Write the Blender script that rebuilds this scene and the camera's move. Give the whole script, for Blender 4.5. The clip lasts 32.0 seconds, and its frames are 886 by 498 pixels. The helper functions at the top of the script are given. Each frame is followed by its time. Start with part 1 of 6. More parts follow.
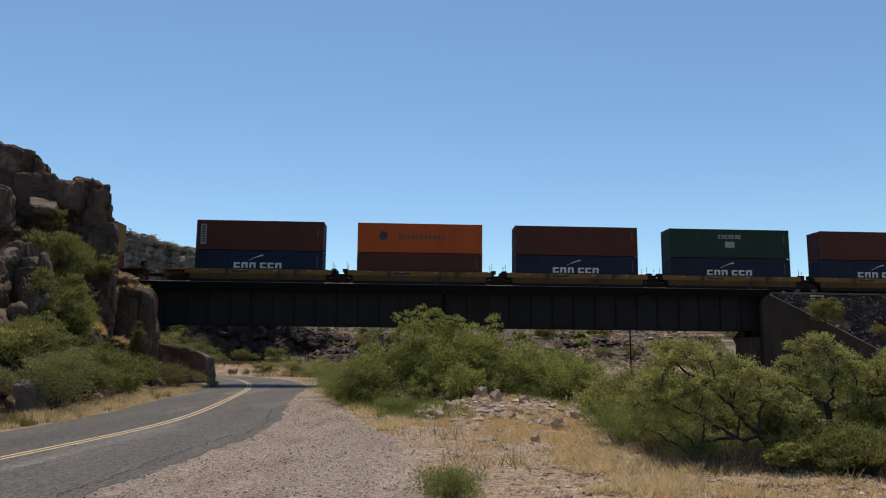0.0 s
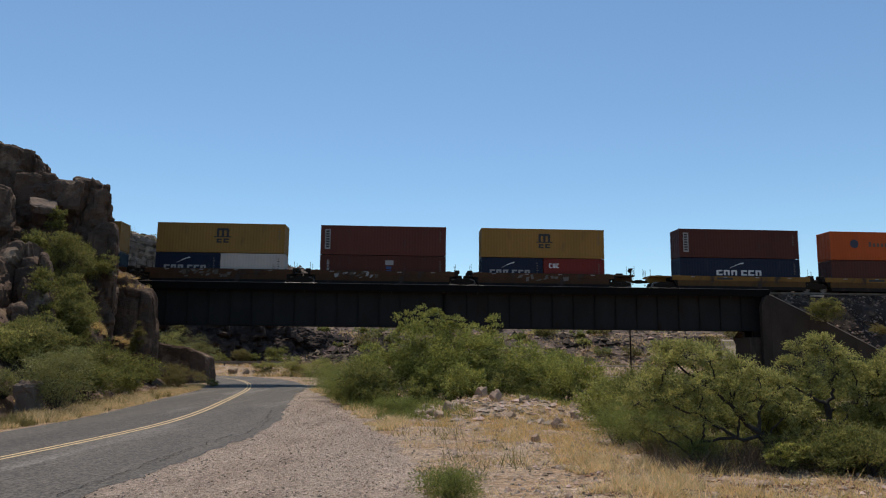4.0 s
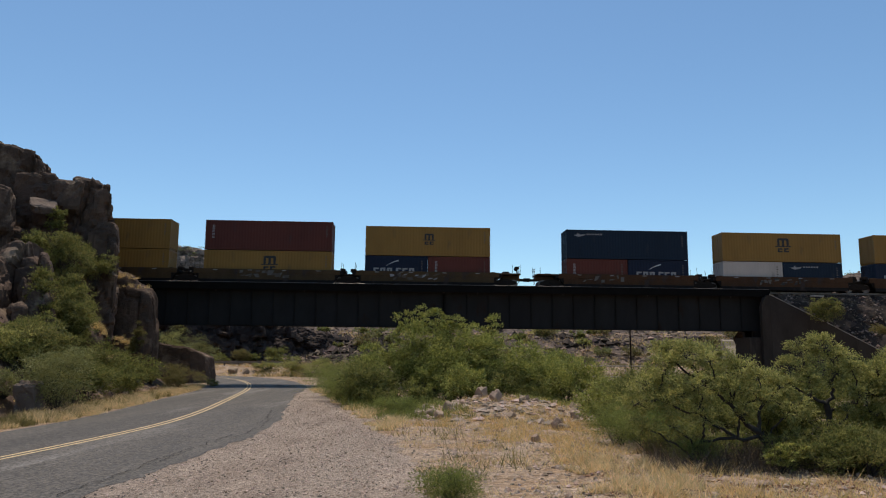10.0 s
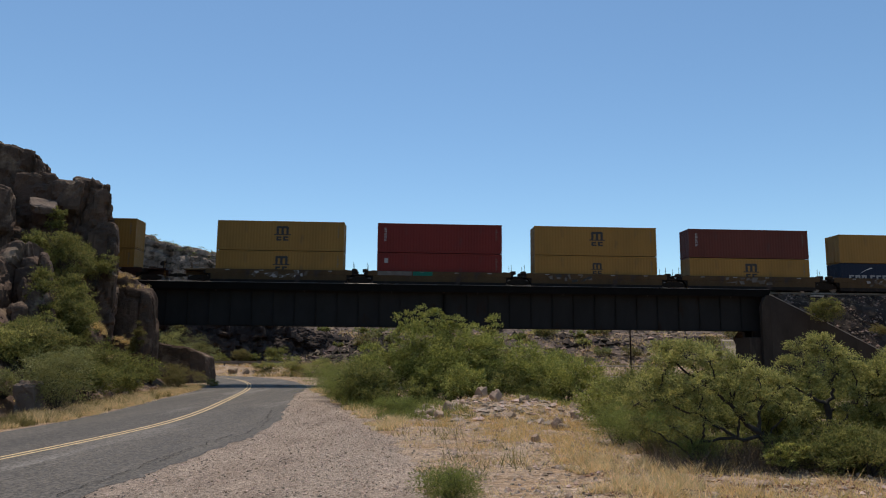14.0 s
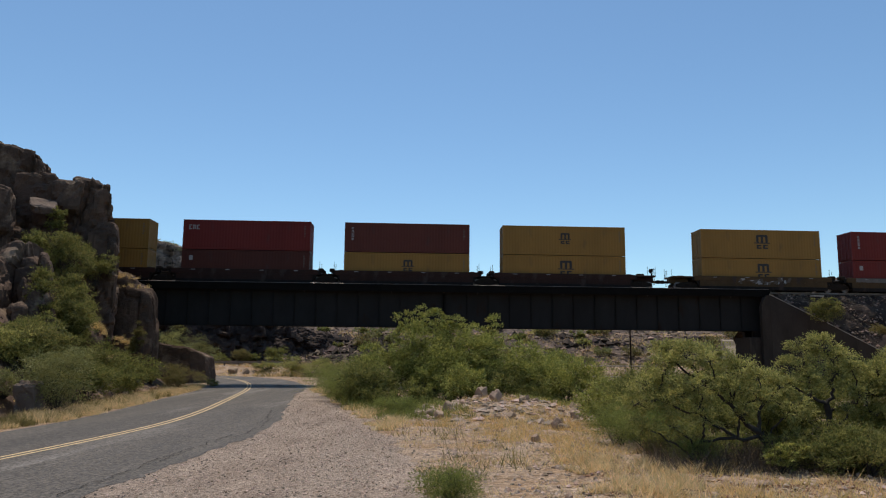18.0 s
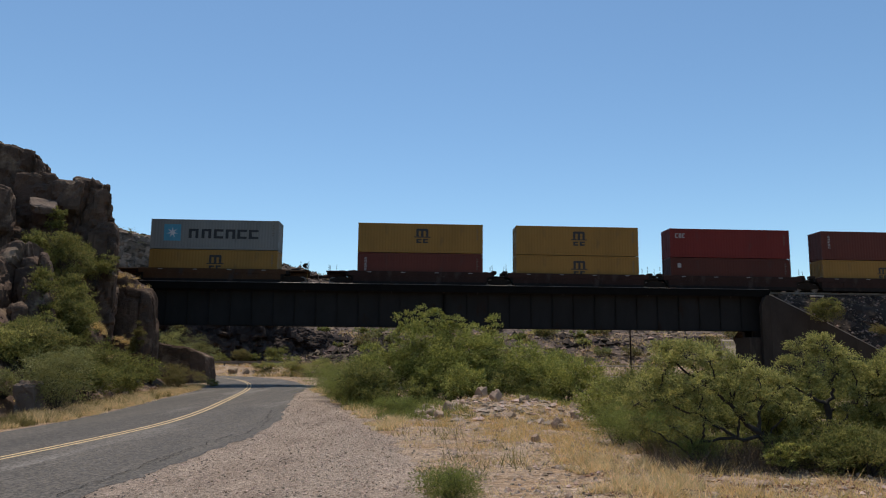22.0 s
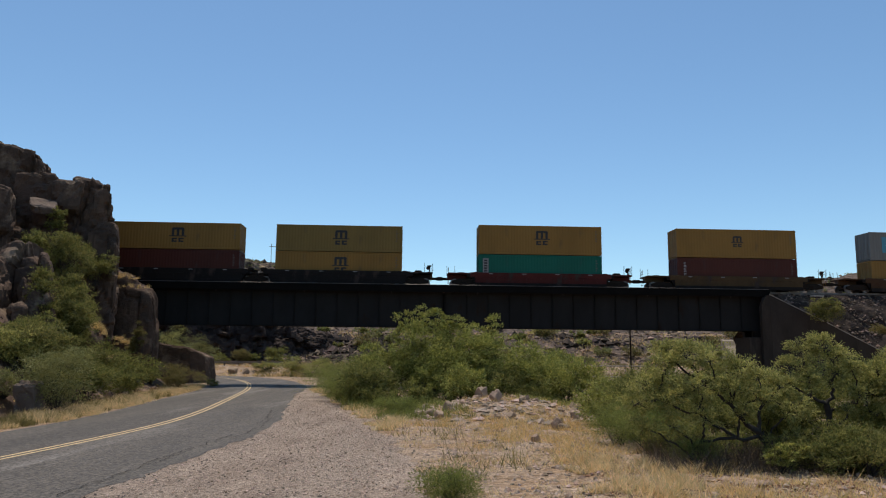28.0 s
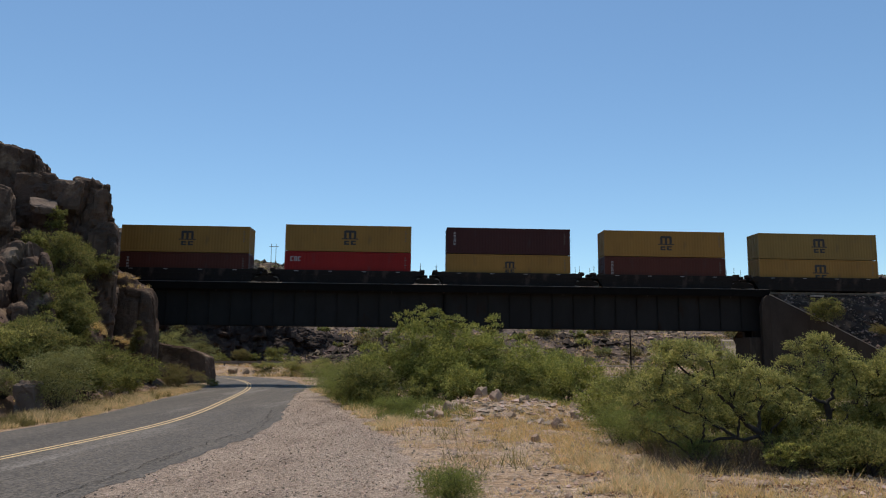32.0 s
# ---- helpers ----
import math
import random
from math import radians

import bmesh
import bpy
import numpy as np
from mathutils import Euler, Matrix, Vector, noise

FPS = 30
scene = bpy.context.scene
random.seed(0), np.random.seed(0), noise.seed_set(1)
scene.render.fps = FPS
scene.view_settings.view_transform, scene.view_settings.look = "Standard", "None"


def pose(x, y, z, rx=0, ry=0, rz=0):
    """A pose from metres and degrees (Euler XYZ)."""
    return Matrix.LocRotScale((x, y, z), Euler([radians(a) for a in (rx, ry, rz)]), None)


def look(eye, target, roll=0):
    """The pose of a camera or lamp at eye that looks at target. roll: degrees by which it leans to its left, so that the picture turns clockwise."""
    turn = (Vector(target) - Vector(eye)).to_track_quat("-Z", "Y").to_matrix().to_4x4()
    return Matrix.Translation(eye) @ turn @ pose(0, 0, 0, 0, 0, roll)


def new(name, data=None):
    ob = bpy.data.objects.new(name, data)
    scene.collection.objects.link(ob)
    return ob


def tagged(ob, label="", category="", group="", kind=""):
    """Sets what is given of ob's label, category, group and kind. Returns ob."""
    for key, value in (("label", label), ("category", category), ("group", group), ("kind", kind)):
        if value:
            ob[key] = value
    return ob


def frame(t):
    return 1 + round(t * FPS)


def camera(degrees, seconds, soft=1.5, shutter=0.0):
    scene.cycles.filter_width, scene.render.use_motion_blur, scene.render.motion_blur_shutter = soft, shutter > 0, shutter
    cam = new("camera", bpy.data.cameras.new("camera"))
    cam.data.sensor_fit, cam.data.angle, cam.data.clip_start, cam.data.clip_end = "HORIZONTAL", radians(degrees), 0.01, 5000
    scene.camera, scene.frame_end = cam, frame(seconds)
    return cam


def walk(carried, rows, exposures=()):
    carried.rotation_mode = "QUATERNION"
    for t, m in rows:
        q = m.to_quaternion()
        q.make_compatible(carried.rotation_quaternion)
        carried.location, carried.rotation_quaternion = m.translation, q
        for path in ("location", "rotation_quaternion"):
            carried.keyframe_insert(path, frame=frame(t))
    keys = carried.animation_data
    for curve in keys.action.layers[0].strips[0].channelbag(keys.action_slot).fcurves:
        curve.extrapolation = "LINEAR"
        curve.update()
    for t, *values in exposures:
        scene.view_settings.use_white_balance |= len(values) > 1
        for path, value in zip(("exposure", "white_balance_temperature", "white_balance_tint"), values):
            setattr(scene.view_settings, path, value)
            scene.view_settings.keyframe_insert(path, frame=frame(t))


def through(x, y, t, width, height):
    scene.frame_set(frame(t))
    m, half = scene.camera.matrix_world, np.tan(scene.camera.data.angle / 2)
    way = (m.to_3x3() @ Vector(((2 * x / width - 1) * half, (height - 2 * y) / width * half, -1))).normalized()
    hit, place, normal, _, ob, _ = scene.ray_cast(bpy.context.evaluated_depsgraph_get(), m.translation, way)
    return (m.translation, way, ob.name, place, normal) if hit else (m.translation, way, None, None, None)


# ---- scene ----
# The camera stands still beside the road and looks at the railway bridge.
cam = camera(62.77, 32.0, soft=1.1, shutter=0.15)
EYE = (0.0, 0.0, 3.2)
VIEW = pose(*EYE, 98.035, 0, 0) @ pose(0, 0, 0, 0, 0, 0.215)
walk(cam, [(0.0, VIEW), (32.0, VIEW)], exposures=[(0.0, 0.0), (32.0, 0.0)])

# ---- light ----
SUN_EL, SUN_AZ = radians(68), radians(-8)
world = bpy.data.worlds.new("sky")
scene.world = world
world.use_nodes = True
wn = world.node_tree.nodes
sky = wn.new("ShaderNodeTexSky")
sky.sky_type = "NISHITA"
sky.sun_disc = False
sky.sun_elevation, sky.sun_rotation = SUN_EL, SUN_AZ
sky.altitude, sky.air_density, sky.dust_density, sky.ozone_density = 900, 1.0, 0.4, 1.6
tone = wn.new("ShaderNodeMix")
tone.data_type, tone.blend_type = "RGBA", "MULTIPLY"
tone.inputs[0].default_value = 1.0
tone.inputs[7].default_value = (0.825, 0.98, 1.01, 1)
world.node_tree.links.new(sky.outputs[0], tone.inputs[6])
world.node_tree.links.new(tone.outputs[2], wn["Background"].inputs[0])
wn["Background"].inputs[1].default_value = 0.127
sun = new("sun", bpy.data.lights.new("sun", "SUN"))
sun.data.energy, sun.data.angle, sun.data.color = 3.45, radians(0.55), (1.0, 0.92, 0.80)
SUN_FROM = Vector((math.sin(SUN_AZ) * math.cos(SUN_EL), math.cos(SUN_AZ) * math.cos(SUN_EL), math.sin(SUN_EL)))
sun.matrix_world = look((0, 60, 80), Vector((0, 60, 80)) - SUN_FROM)

# ---- materials ----
MATS = {}


def material(name, base, second=None, rough=0.8, metal=0.0, scale=1.0, fine=14.0, bump=0.3, spread=0.35, third=None,
             third_scale=0.35, third_edge=0.58, island=0.0, per_object=0.0, coords="Object", stretch=(1, 1, 1), bump_dist=0.03, gloss=0.5, cells=0.0, cell_amount=0.4):
    """A two-scale procedural surface: base and second mixed by broad and fine noise, patches of third, and relief."""
    m = bpy.data.materials.new(name)
    MATS[name] = m
    m.use_nodes = True
    nt = m.node_tree
    n, ln = nt.nodes, nt.links.new
    bsdf = n["Principled BSDF"]
    second = second or tuple(c * 0.65 for c in base)
    tc = n.new("ShaderNodeTexCoord")
    mp = n.new("ShaderNodeMapping")
    mp.inputs["Scale"].default_value = stretch
    ln(tc.outputs[coords], mp.inputs[0])

    def noise_node(s, detail=6.0, r=0.6):
        x = n.new("ShaderNodeTexNoise")
        x.inputs["Scale"].default_value = s
        x.inputs["Detail"].default_value = detail
        x.inputs["Roughness"].default_value = r
        ln(mp.outputs[0], x.inputs["Vector"])
        return x

    def blend(fac, a, b, kind="MIX"):
        x = n.new("ShaderNodeMix")
        x.data_type, x.blend_type = "RGBA", kind
        for sock, v in ((0, fac), (6, a), (7, b)):
            if hasattr(v, "is_linked"):
                ln(v, x.inputs[sock])
            elif sock == 0:
                x.inputs[0].default_value = v
            else:
                x.inputs[sock].default_value = (*v, 1)
        return x.outputs[2]

    def steps(v, lo, hi):
        x = n.new("ShaderNodeMapRange")
        ln(v, x.inputs[0])
        x.inputs[1].default_value, x.inputs[2].default_value = lo, hi
        return x.outputs[0]

    broad, grain = noise_node(scale), noise_node(fine, 5.0, 0.65)
    col = blend(steps(broad.outputs[0], 0.5 - spread / 2, 0.5 + spread / 2), base, second)
    col = blend(steps(grain.outputs[0], 0.3, 0.75), col, blend(0.55, col, second))
    if third:
        patch = noise_node(third_scale, 7.0, 0.65)
        col = blend(steps(patch.outputs[0], third_edge - 0.05, third_edge + 0.06), col, third)
    cell_bump = None
    if cells:
        # separate grains or stones, each with its own tone
        vor = n.new("ShaderNodeTexVoronoi")
        vor.inputs["Scale"].default_value = cells
        vor.inputs["Randomness"].default_value = 1.0
        ln(tc.outputs[coords], vor.inputs["Vector"])
        sep = n.new("ShaderNodeSeparateColor")
        ln(vor.outputs["Color"], sep.inputs[0])
        tone = n.new("ShaderNodeMapRange")
        ln(sep.outputs[0], tone.inputs[0])
        tone.inputs[3].default_value, tone.inputs[4].default_value = 1 - cell_amount, 1 + cell_amount
        hs = n.new("ShaderNodeHueSaturation")
        ln(tone.outputs[0], hs.inputs["Value"])
        ln(col, hs.inputs["Color"])
        col = hs.outputs[0]
        cell_bump = vor.outputs["Distance"]
    if island or per_object:
        if island:
            src = n.new("ShaderNodeNewGeometry").outputs["Random Per Island"]
            k = island
        else:
            src = n.new("ShaderNodeObjectInfo").outputs["Random"]
            k = per_object
        hsv = n.new("ShaderNodeHueSaturation")
        mr = n.new("ShaderNodeMapRange")
        ln(src, mr.inputs[0])
        mr.inputs[3].default_value, mr.inputs[4].default_value = 1 - k, 1 + k
        ln(mr.outputs[0], hsv.inputs["Value"])
        hue = n.new("ShaderNodeMapRange")
        ln(src, hue.inputs[0])
        hue.inputs[3].default_value, hue.inputs[4].default_value = 0.5 + k * 0.05, 0.5 - k * 0.05
        ln(hue.outputs[0], hsv.inputs["Hue"])
        ln(col, hsv.inputs["Color"])
        col = hsv.outputs[0]
    ln(col, bsdf.inputs["Base Color"])
    bsdf.inputs["Metallic"].default_value = metal
    bsdf.inputs["Specular IOR Level"].default_value = gloss
    rr = n.new("ShaderNodeMapRange")
    ln(grain.outputs[0], rr.inputs[0])
    rr.inputs[3].default_value, rr.inputs[4].default_value = max(0.05, rough - 0.12), min(1.0, rough + 0.12)
    ln(rr.outputs[0], bsdf.inputs["Roughness"])
    if bump:
        add = n.new("ShaderNodeMath")
        add.operation = "ADD"
        ln(grain.outputs[0], add.inputs[0])
        ln(broad.outputs[0], add.inputs[1])
        height = add.outputs[0]
        if cell_bump:
            less = n.new("ShaderNodeMath")
            less.operation = "SUBTRACT"
            ln(height, less.inputs[0])
            ln(cell_bump, less.inputs[1])
            height = less.outputs[0]
        bp = n.new("ShaderNodeBump")
        bp.inputs["Strength"].default_value = bump
        bp.inputs["Distance"].default_value = bump_dist
        ln(height, bp.inputs["Height"])
        ln(bp.outputs[0], bsdf.inputs["Normal"])
    return m


def leafy(name, base, second, island=0.4, through=0.45):
    """Leaves: matte, varied leaf by leaf, with some light passing through."""
    m = material(name, base, second, rough=0.6, scale=1.5, fine=6.0, bump=0, island=island, spread=0.5, gloss=0.12)
    n, ln = m.node_tree.nodes, m.node_tree.links.new
    bsdf = n["Principled BSDF"]
    tr = n.new("ShaderNodeBsdfTranslucent")
    src = bsdf.inputs["Base Color"].links[0].from_socket
    ln(src, tr.inputs[0])
    mx = n.new("ShaderNodeMixShader")
    mx.inputs[0].default_value = through
    ln(bsdf.outputs[0], mx.inputs[1])
    ln(tr.outputs[0], mx.inputs[2])
    ln(mx.outputs[0], n["Material Output"].inputs[0])
    return m


DIRT = material("dry_dirt", (0.46, 0.335, 0.235), (0.28, 0.20, 0.14), 0.95, scale=0.5, fine=9, bump=0.8, third=(0.30, 0.195, 0.115), third_scale=0.7, third_edge=0.51, bump_dist=0.06, gloss=0.12, cells=11, cell_amount=0.4)
GRAVEL = material("gravel", (0.57, 0.435, 0.335), (0.29, 0.215, 0.165), 0.95, scale=0.9, fine=22, stretch=(1, 0.3, 1), bump=1.0, third=(0.41, 0.315, 0.245), third_scale=0.5, third_edge=0.53, bump_dist=0.06, gloss=0.12, cells=24, cell_amount=0.42)
HILL = material("hill_ground", (0.165, 0.12, 0.092), (0.085, 0.062, 0.05), 0.95, scale=0.25, fine=3, bump=1.0, third=(0.27, 0.19, 0.11), third_scale=0.22, third_edge=0.6, bump_dist=0.2, gloss=0.12, cells=1.1, cell_amount=0.45)
RIDGE = material("ridge_rock", (0.34, 0.255, 0.195), (0.15, 0.11, 0.085), 0.95, scale=0.22, fine=1.6, bump=1.0, third=(0.07, 0.055, 0.042), third_scale=0.5, third_edge=0.55, bump_dist=0.3, stretch=(1, 1, 2.2), gloss=0.1, cells=0.6, cell_amount=0.4)
BANK = material("bank_ground", (0.165, 0.118, 0.092), (0.075, 0.055, 0.044), 0.95, scale=0.3, fine=3, bump=1.0, third=(0.31, 0.215, 0.125), third_scale=0.25, third_edge=0.6, bump_dist=0.2, gloss=0.12, cells=1.3, cell_amount=0.55)
ASPHALT = material("asphalt", (0.128, 0.106, 0.085), (0.070, 0.059, 0.049), 0.78, scale=0.55, fine=16, bump=0.8, third=(0.178, 0.154, 0.131), third_scale=0.35, third_edge=0.57, bump_dist=0.008, stretch=(1, 0.09, 1), gloss=0.3, cells=20, cell_amount=0.6)
YELLOW_LINE = material("road_paint", (0.72, 0.50, 0.24), (0.50, 0.36, 0.19), 0.8, scale=3, fine=30, bump=0.2, third=(0.14, 0.12, 0.09), third_scale=1.2, third_edge=0.66)
ROCK = material("cliff_rock", (0.150, 0.096, 0.067), (0.076, 0.050, 0.037), 0.95, scale=0.35, fine=3.5, bump=1.0, third=(0.27, 0.19, 0.13), third_scale=0.3, third_edge=0.62, bump_dist=0.12, gloss=0.12, cells=0.7, cell_amount=0.2)
LEDGE = material("pale_ledge_rock", (0.235, 0.172, 0.132), (0.135, 0.098, 0.076), 0.95, scale=0.7, fine=4, bump=1.0, bump_dist=0.1, gloss=0.12)
STONE = material("stone", (0.50, 0.355, 0.245), (0.28, 0.195, 0.135), 0.95, scale=1.6, fine=12, bump=0.8, per_object=0.2, bump_dist=0.05, gloss=0.12)
RUBBLE = material("rubble", (0.54, 0.415, 0.32), (0.32, 0.24, 0.185), 0.95, scale=2, fine=14, bump=0.5, island=0.5, gloss=0.12)
STONE_BITS = material("stone_bits", (0.40, 0.285, 0.20), (0.22, 0.155, 0.11), 0.95, scale=2, fine=14, bump=0.5, island=0.45, gloss=0.12)
TALUS = material("talus", (0.38, 0.27, 0.19), (0.18, 0.128, 0.092), 0.95, scale=1, fine=5, bump=0.7, island=0.35, gloss=0.12)
# Concrete of the walls below the track, darkened to carry their shade.
SHADED_CONCRETE = material("concrete", (0.070, 0.054, 0.043), (0.042, 0.032, 0.026), 0.95, gloss=0.1, scale=0.5, fine=8, bump=0.35, third=(0.038, 0.030, 0.024), third_scale=0.6, stretch=(1, 1, 0.35))
# Paler concrete; sunlight on the coping and far wall is put into the colour.
PALE_LIT_CONCRETE = material("pale_lit_concrete", (0.42, 0.35, 0.275), (0.28, 0.23, 0.18), 0.9, scale=0.6, fine=9, bump=0.3)
GIRDER = material("girder_paint", (0.029, 0.028, 0.028), (0.020, 0.019, 0.0185), 0.95, 0.0, gloss=0.05, scale=0.6, fine=7, bump=0.15, third=(0.026, 0.017, 0.013), third_scale=0.9, third_edge=0.64, stretch=(1, 1, 0.4))
BLACK_STEEL = material("black_steel", (0.020, 0.017, 0.015), (0.030, 0.021, 0.016), 0.95, 0.0, gloss=0.05, scale=1.5, fine=12, bump=0.2)
# Near-black for the strip that makes the dark band below the cars.
DECK_BLACK = material("deck_black", (0.011, 0.010, 0.0095), (0.007, 0.0065, 0.006), 0.95, 0.0, gloss=0.03, scale=1.0, fine=10, bump=0.2)
RAIL_STEEL = material("rail_steel", (0.12, 0.08, 0.06), (0.2, 0.18, 0.17), 0.5, 0.6, scale=2, fine=15, bump=0.15)
TIE_WOOD = material("tie_wood", (0.06, 0.045, 0.035), (0.03, 0.024, 0.02), 0.95, scale=2, fine=15, bump=0.5, per_object=0.2)
GALV = material("galvanised", (0.36, 0.33, 0.30), (0.24, 0.20, 0.17), 0.6, 0.3, scale=1.5, fine=12, bump=0.1)
OLD_WOOD = material("old_wood", (0.10, 0.07, 0.05), (0.05, 0.035, 0.028), 0.9, scale=2, fine=16, bump=0.5, stretch=(3, 3, 0.4))
BARK = material("bark", (0.060, 0.045, 0.035), (0.03, 0.024, 0.02), 0.95, scale=3, fine=20, bump=0.8, stretch=(2, 2, 0.6))
LEAF_MESQUITE = leafy("mesquite_leaf", (0.49, 0.46, 0.14), (0.235, 0.232, 0.078), 0.45, 0.5)
LEAF_GREEN = leafy("green_leaf", (0.47, 0.465, 0.11), (0.20, 0.21, 0.058), 0.5, 0.34)
LEAF_OLIVE = leafy("olive_leaf", (0.285, 0.272, 0.078), (0.135, 0.134, 0.041), 0.5)
LEAF_DARK = leafy("dark_leaf", (0.27, 0.265, 0.072), (0.14, 0.148, 0.045), 0.5)
LEAF_GREY = leafy("grey_leaf", (0.34, 0.325, 0.118), (0.21, 0.205, 0.075), 0.35, 0.3)
LEAF_BLUE = leafy("broom_leaf", (0.28, 0.30, 0.08), (0.17, 0.195, 0.055))
LEAF_DUSTY = leafy("dusty_leaf", (0.26, 0.215, 0.075), (0.16, 0.14, 0.055))
STRAW = leafy("straw", (0.78, 0.58, 0.26), (0.55, 0.38, 0.16), 0.35, 0.5)
# Darker copy of the cliff rock, with shade put into its colour.
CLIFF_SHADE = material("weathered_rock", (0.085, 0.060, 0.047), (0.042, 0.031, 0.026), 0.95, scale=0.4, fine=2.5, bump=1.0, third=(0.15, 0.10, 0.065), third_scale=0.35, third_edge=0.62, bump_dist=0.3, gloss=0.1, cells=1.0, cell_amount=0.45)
# Lighter copy of the fill rubble, with sunlight put into its colour.
FILL_SUNLIT = material("sunlit_fill_rubble", (0.33, 0.25, 0.195), (0.17, 0.125, 0.095), 0.95, scale=2, fine=12, bump=0.6, island=0.5, gloss=0.1)
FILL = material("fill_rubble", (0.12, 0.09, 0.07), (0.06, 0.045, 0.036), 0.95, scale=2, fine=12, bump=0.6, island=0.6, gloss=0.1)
LITTER = material("litter", (0.24, 0.135, 0.075), (0.12, 0.07, 0.042), 0.95, scale=3, fine=14, bump=0.3, island=0.5, gloss=0.1)
TWIG = material("grey_twig", (0.19, 0.145, 0.10), (0.09, 0.068, 0.048), 0.9, scale=3, fine=12, bump=0, island=0.4, gloss=0.1)
STRAW_PALE = leafy("straw_pale", (0.84, 0.67, 0.38), (0.56, 0.42, 0.21), 0.45, 0.45)

# ---- helpers for meshes ----


def link_mesh(name, me, mat, parent=None, label=""):
    ob = new(name, me)
    if mat and not me.materials:
        me.materials.append(mat)
    if parent:
        ob.parent = parent
    if label:
        ob["label"] = label
    return ob


def part(name, bm, mat, parent=None, label="", smooth=False):
    me = bpy.data.meshes.new(name)
    bm.to_mesh(me)
    bm.free()
    if smooth:
        me.polygons.foreach_set("use_smooth", [True] * len(me.polygons))
    return link_mesh(name, me, mat, parent, label)


def array_mesh(name, verts, faces, smooth=False):
    """A mesh from arrays of vertices and of equal-sized faces."""
    verts, faces = np.asarray(verts, dtype=np.float32), np.asarray(faces, dtype=np.int32)
    me = bpy.data.meshes.new(name)
    k = faces.shape[1]
    me.vertices.add(len(verts))
    me.vertices.foreach_set("co", verts.ravel())
    me.loops.add(faces.size)
    me.loops.foreach_set("vertex_index", faces.ravel())
    me.polygons.add(len(faces))
    me.polygons.foreach_set("loop_start", np.arange(0, faces.size, k, dtype=np.int32))
    me.polygons.foreach_set("use_smooth", np.full(len(faces), smooth))
    me.update(calc_edges=True)
    return me


def box(bm, x0, x1, y0, y1, z0, z1, bevel=0.0):
    r = bmesh.ops.create_cube(bm, size=1.0, matrix=Matrix.LocRotScale(((x0 + x1) / 2, (y0 + y1) / 2, (z0 + z1) / 2), None, (x1 - x0, y1 - y0, z1 - z0)))
    if bevel:
        edges = list({e for v in r["verts"] for e in v.link_edges})
        bmesh.ops.bevel(bm, geom=edges, offset=bevel, segments=1, affect="EDGES")
    return r["verts"]


def boxes(*rows, bevel=0.0):
    bm = bmesh.new()
    for r in rows:
        box(bm, *r, bevel=bevel)
    return bm


def tube(bm, a, b, r0, r1=None, sides=8):
    a, b = Vector(a), Vector(b)
    d = b - a
    m = Matrix.Translation((a + b) / 2) @ d.to_track_quat("Z", "Y").to_matrix().to_4x4()
    bmesh.ops.create_cone(bm, cap_ends=True, segments=sides, radius1=r0, radius2=r0 if r1 is None else r1, depth=d.length, matrix=m)


def disc_y(bm, x, y0, y1, z, r, sides=16):
    tube(bm, (x, y0, z), (x, y1, z), r, r, sides)


def fract(p, octaves=4):
    return noise.fractal(p, 1.0, 2.0, octaves)


# ---- the lie of the land ----
ROAD_Y = [-60, 0, 19, 25, 32, 42, 53, 63, 74, 84, 92, 98, 102]
ROAD_X = [-13.0, -12.2, -11.3, -10.6, -10.9, -12.6, -14.5, -16.4, -19.4, -23.8, -30.0, -39.0, -52.0]
RIDGE_X = [-400, -170, -90, -68, -44, -25, 13, 90, 110, 125, 200, 400]
RIDGE_Z = [30, 44, 34.5, 31.8, 26.8, 21.5, 17, 19, 24.5, 24.6, 34, 30]


ROAD_T = np.arange(-200, 300, 0.5)
ROAD_S = sum(np.interp(ROAD_T + d, ROAD_Y, ROAD_X) for d in (-6, -4, -2, 0, 2, 4, 6)) / 7


def road_x(y):
    return np.interp(y, ROAD_T, ROAD_S)


def smooth01(v):
    v = np.clip(v, 0, 1)
    return v * v * (3 - 2 * v)


def land(x, y):
    """Height of the ground, without its small roughness."""
    x, y = np.asarray(x, dtype=float), np.asarray(y, dtype=float)
    z = 0.6 * np.clip(1 - y / 62, 0, 2.5)
    left = road_x(y) - 4.6 - x
    rise = 0.95 * np.clip(left - 3.6, 0, 6.5) + 0.25 * np.clip(left - 10, 0, 40)
    z = z + rise * smooth01((96 - y) / 24)
    z = z + 0.75 * np.exp(-(((x - 2.9) / 3.6) ** 2 + ((y - 35.5) / 3.6) ** 2))
    z = z - 0.5 * smooth01((x - 3) / 10) * smooth01((y - 42) / 10) * smooth01((92 - y) / 10)
    z = z + 1.3 * smooth01((y - 93) / 10) * smooth01((x + 60) / 20)
    z = z + 4.9 * smooth01((y - 108) / 24) + 0.5 * smooth01((y - 132) / 3)
    ridge = np.interp(x, RIDGE_X, RIDGE_Z)
    z = z + (ridge - 7) * smooth01((y - 140) / 62) ** 1.2
    z = z * (1 - 0.75 * smooth01((y - 215) / 500))
    return z


def ground_at(x, y):
    return float(land(x, y))


def shoulder_line(y):
    return np.interp(y, [-40, 0, 14, 21, 33, 52, 64, 70], [2.5, 1.0, -0.2, -1.1, -3.6, -8.3, -11.4, -12.5])


def shoulder_right(y):
    return float(shoulder_line(y))


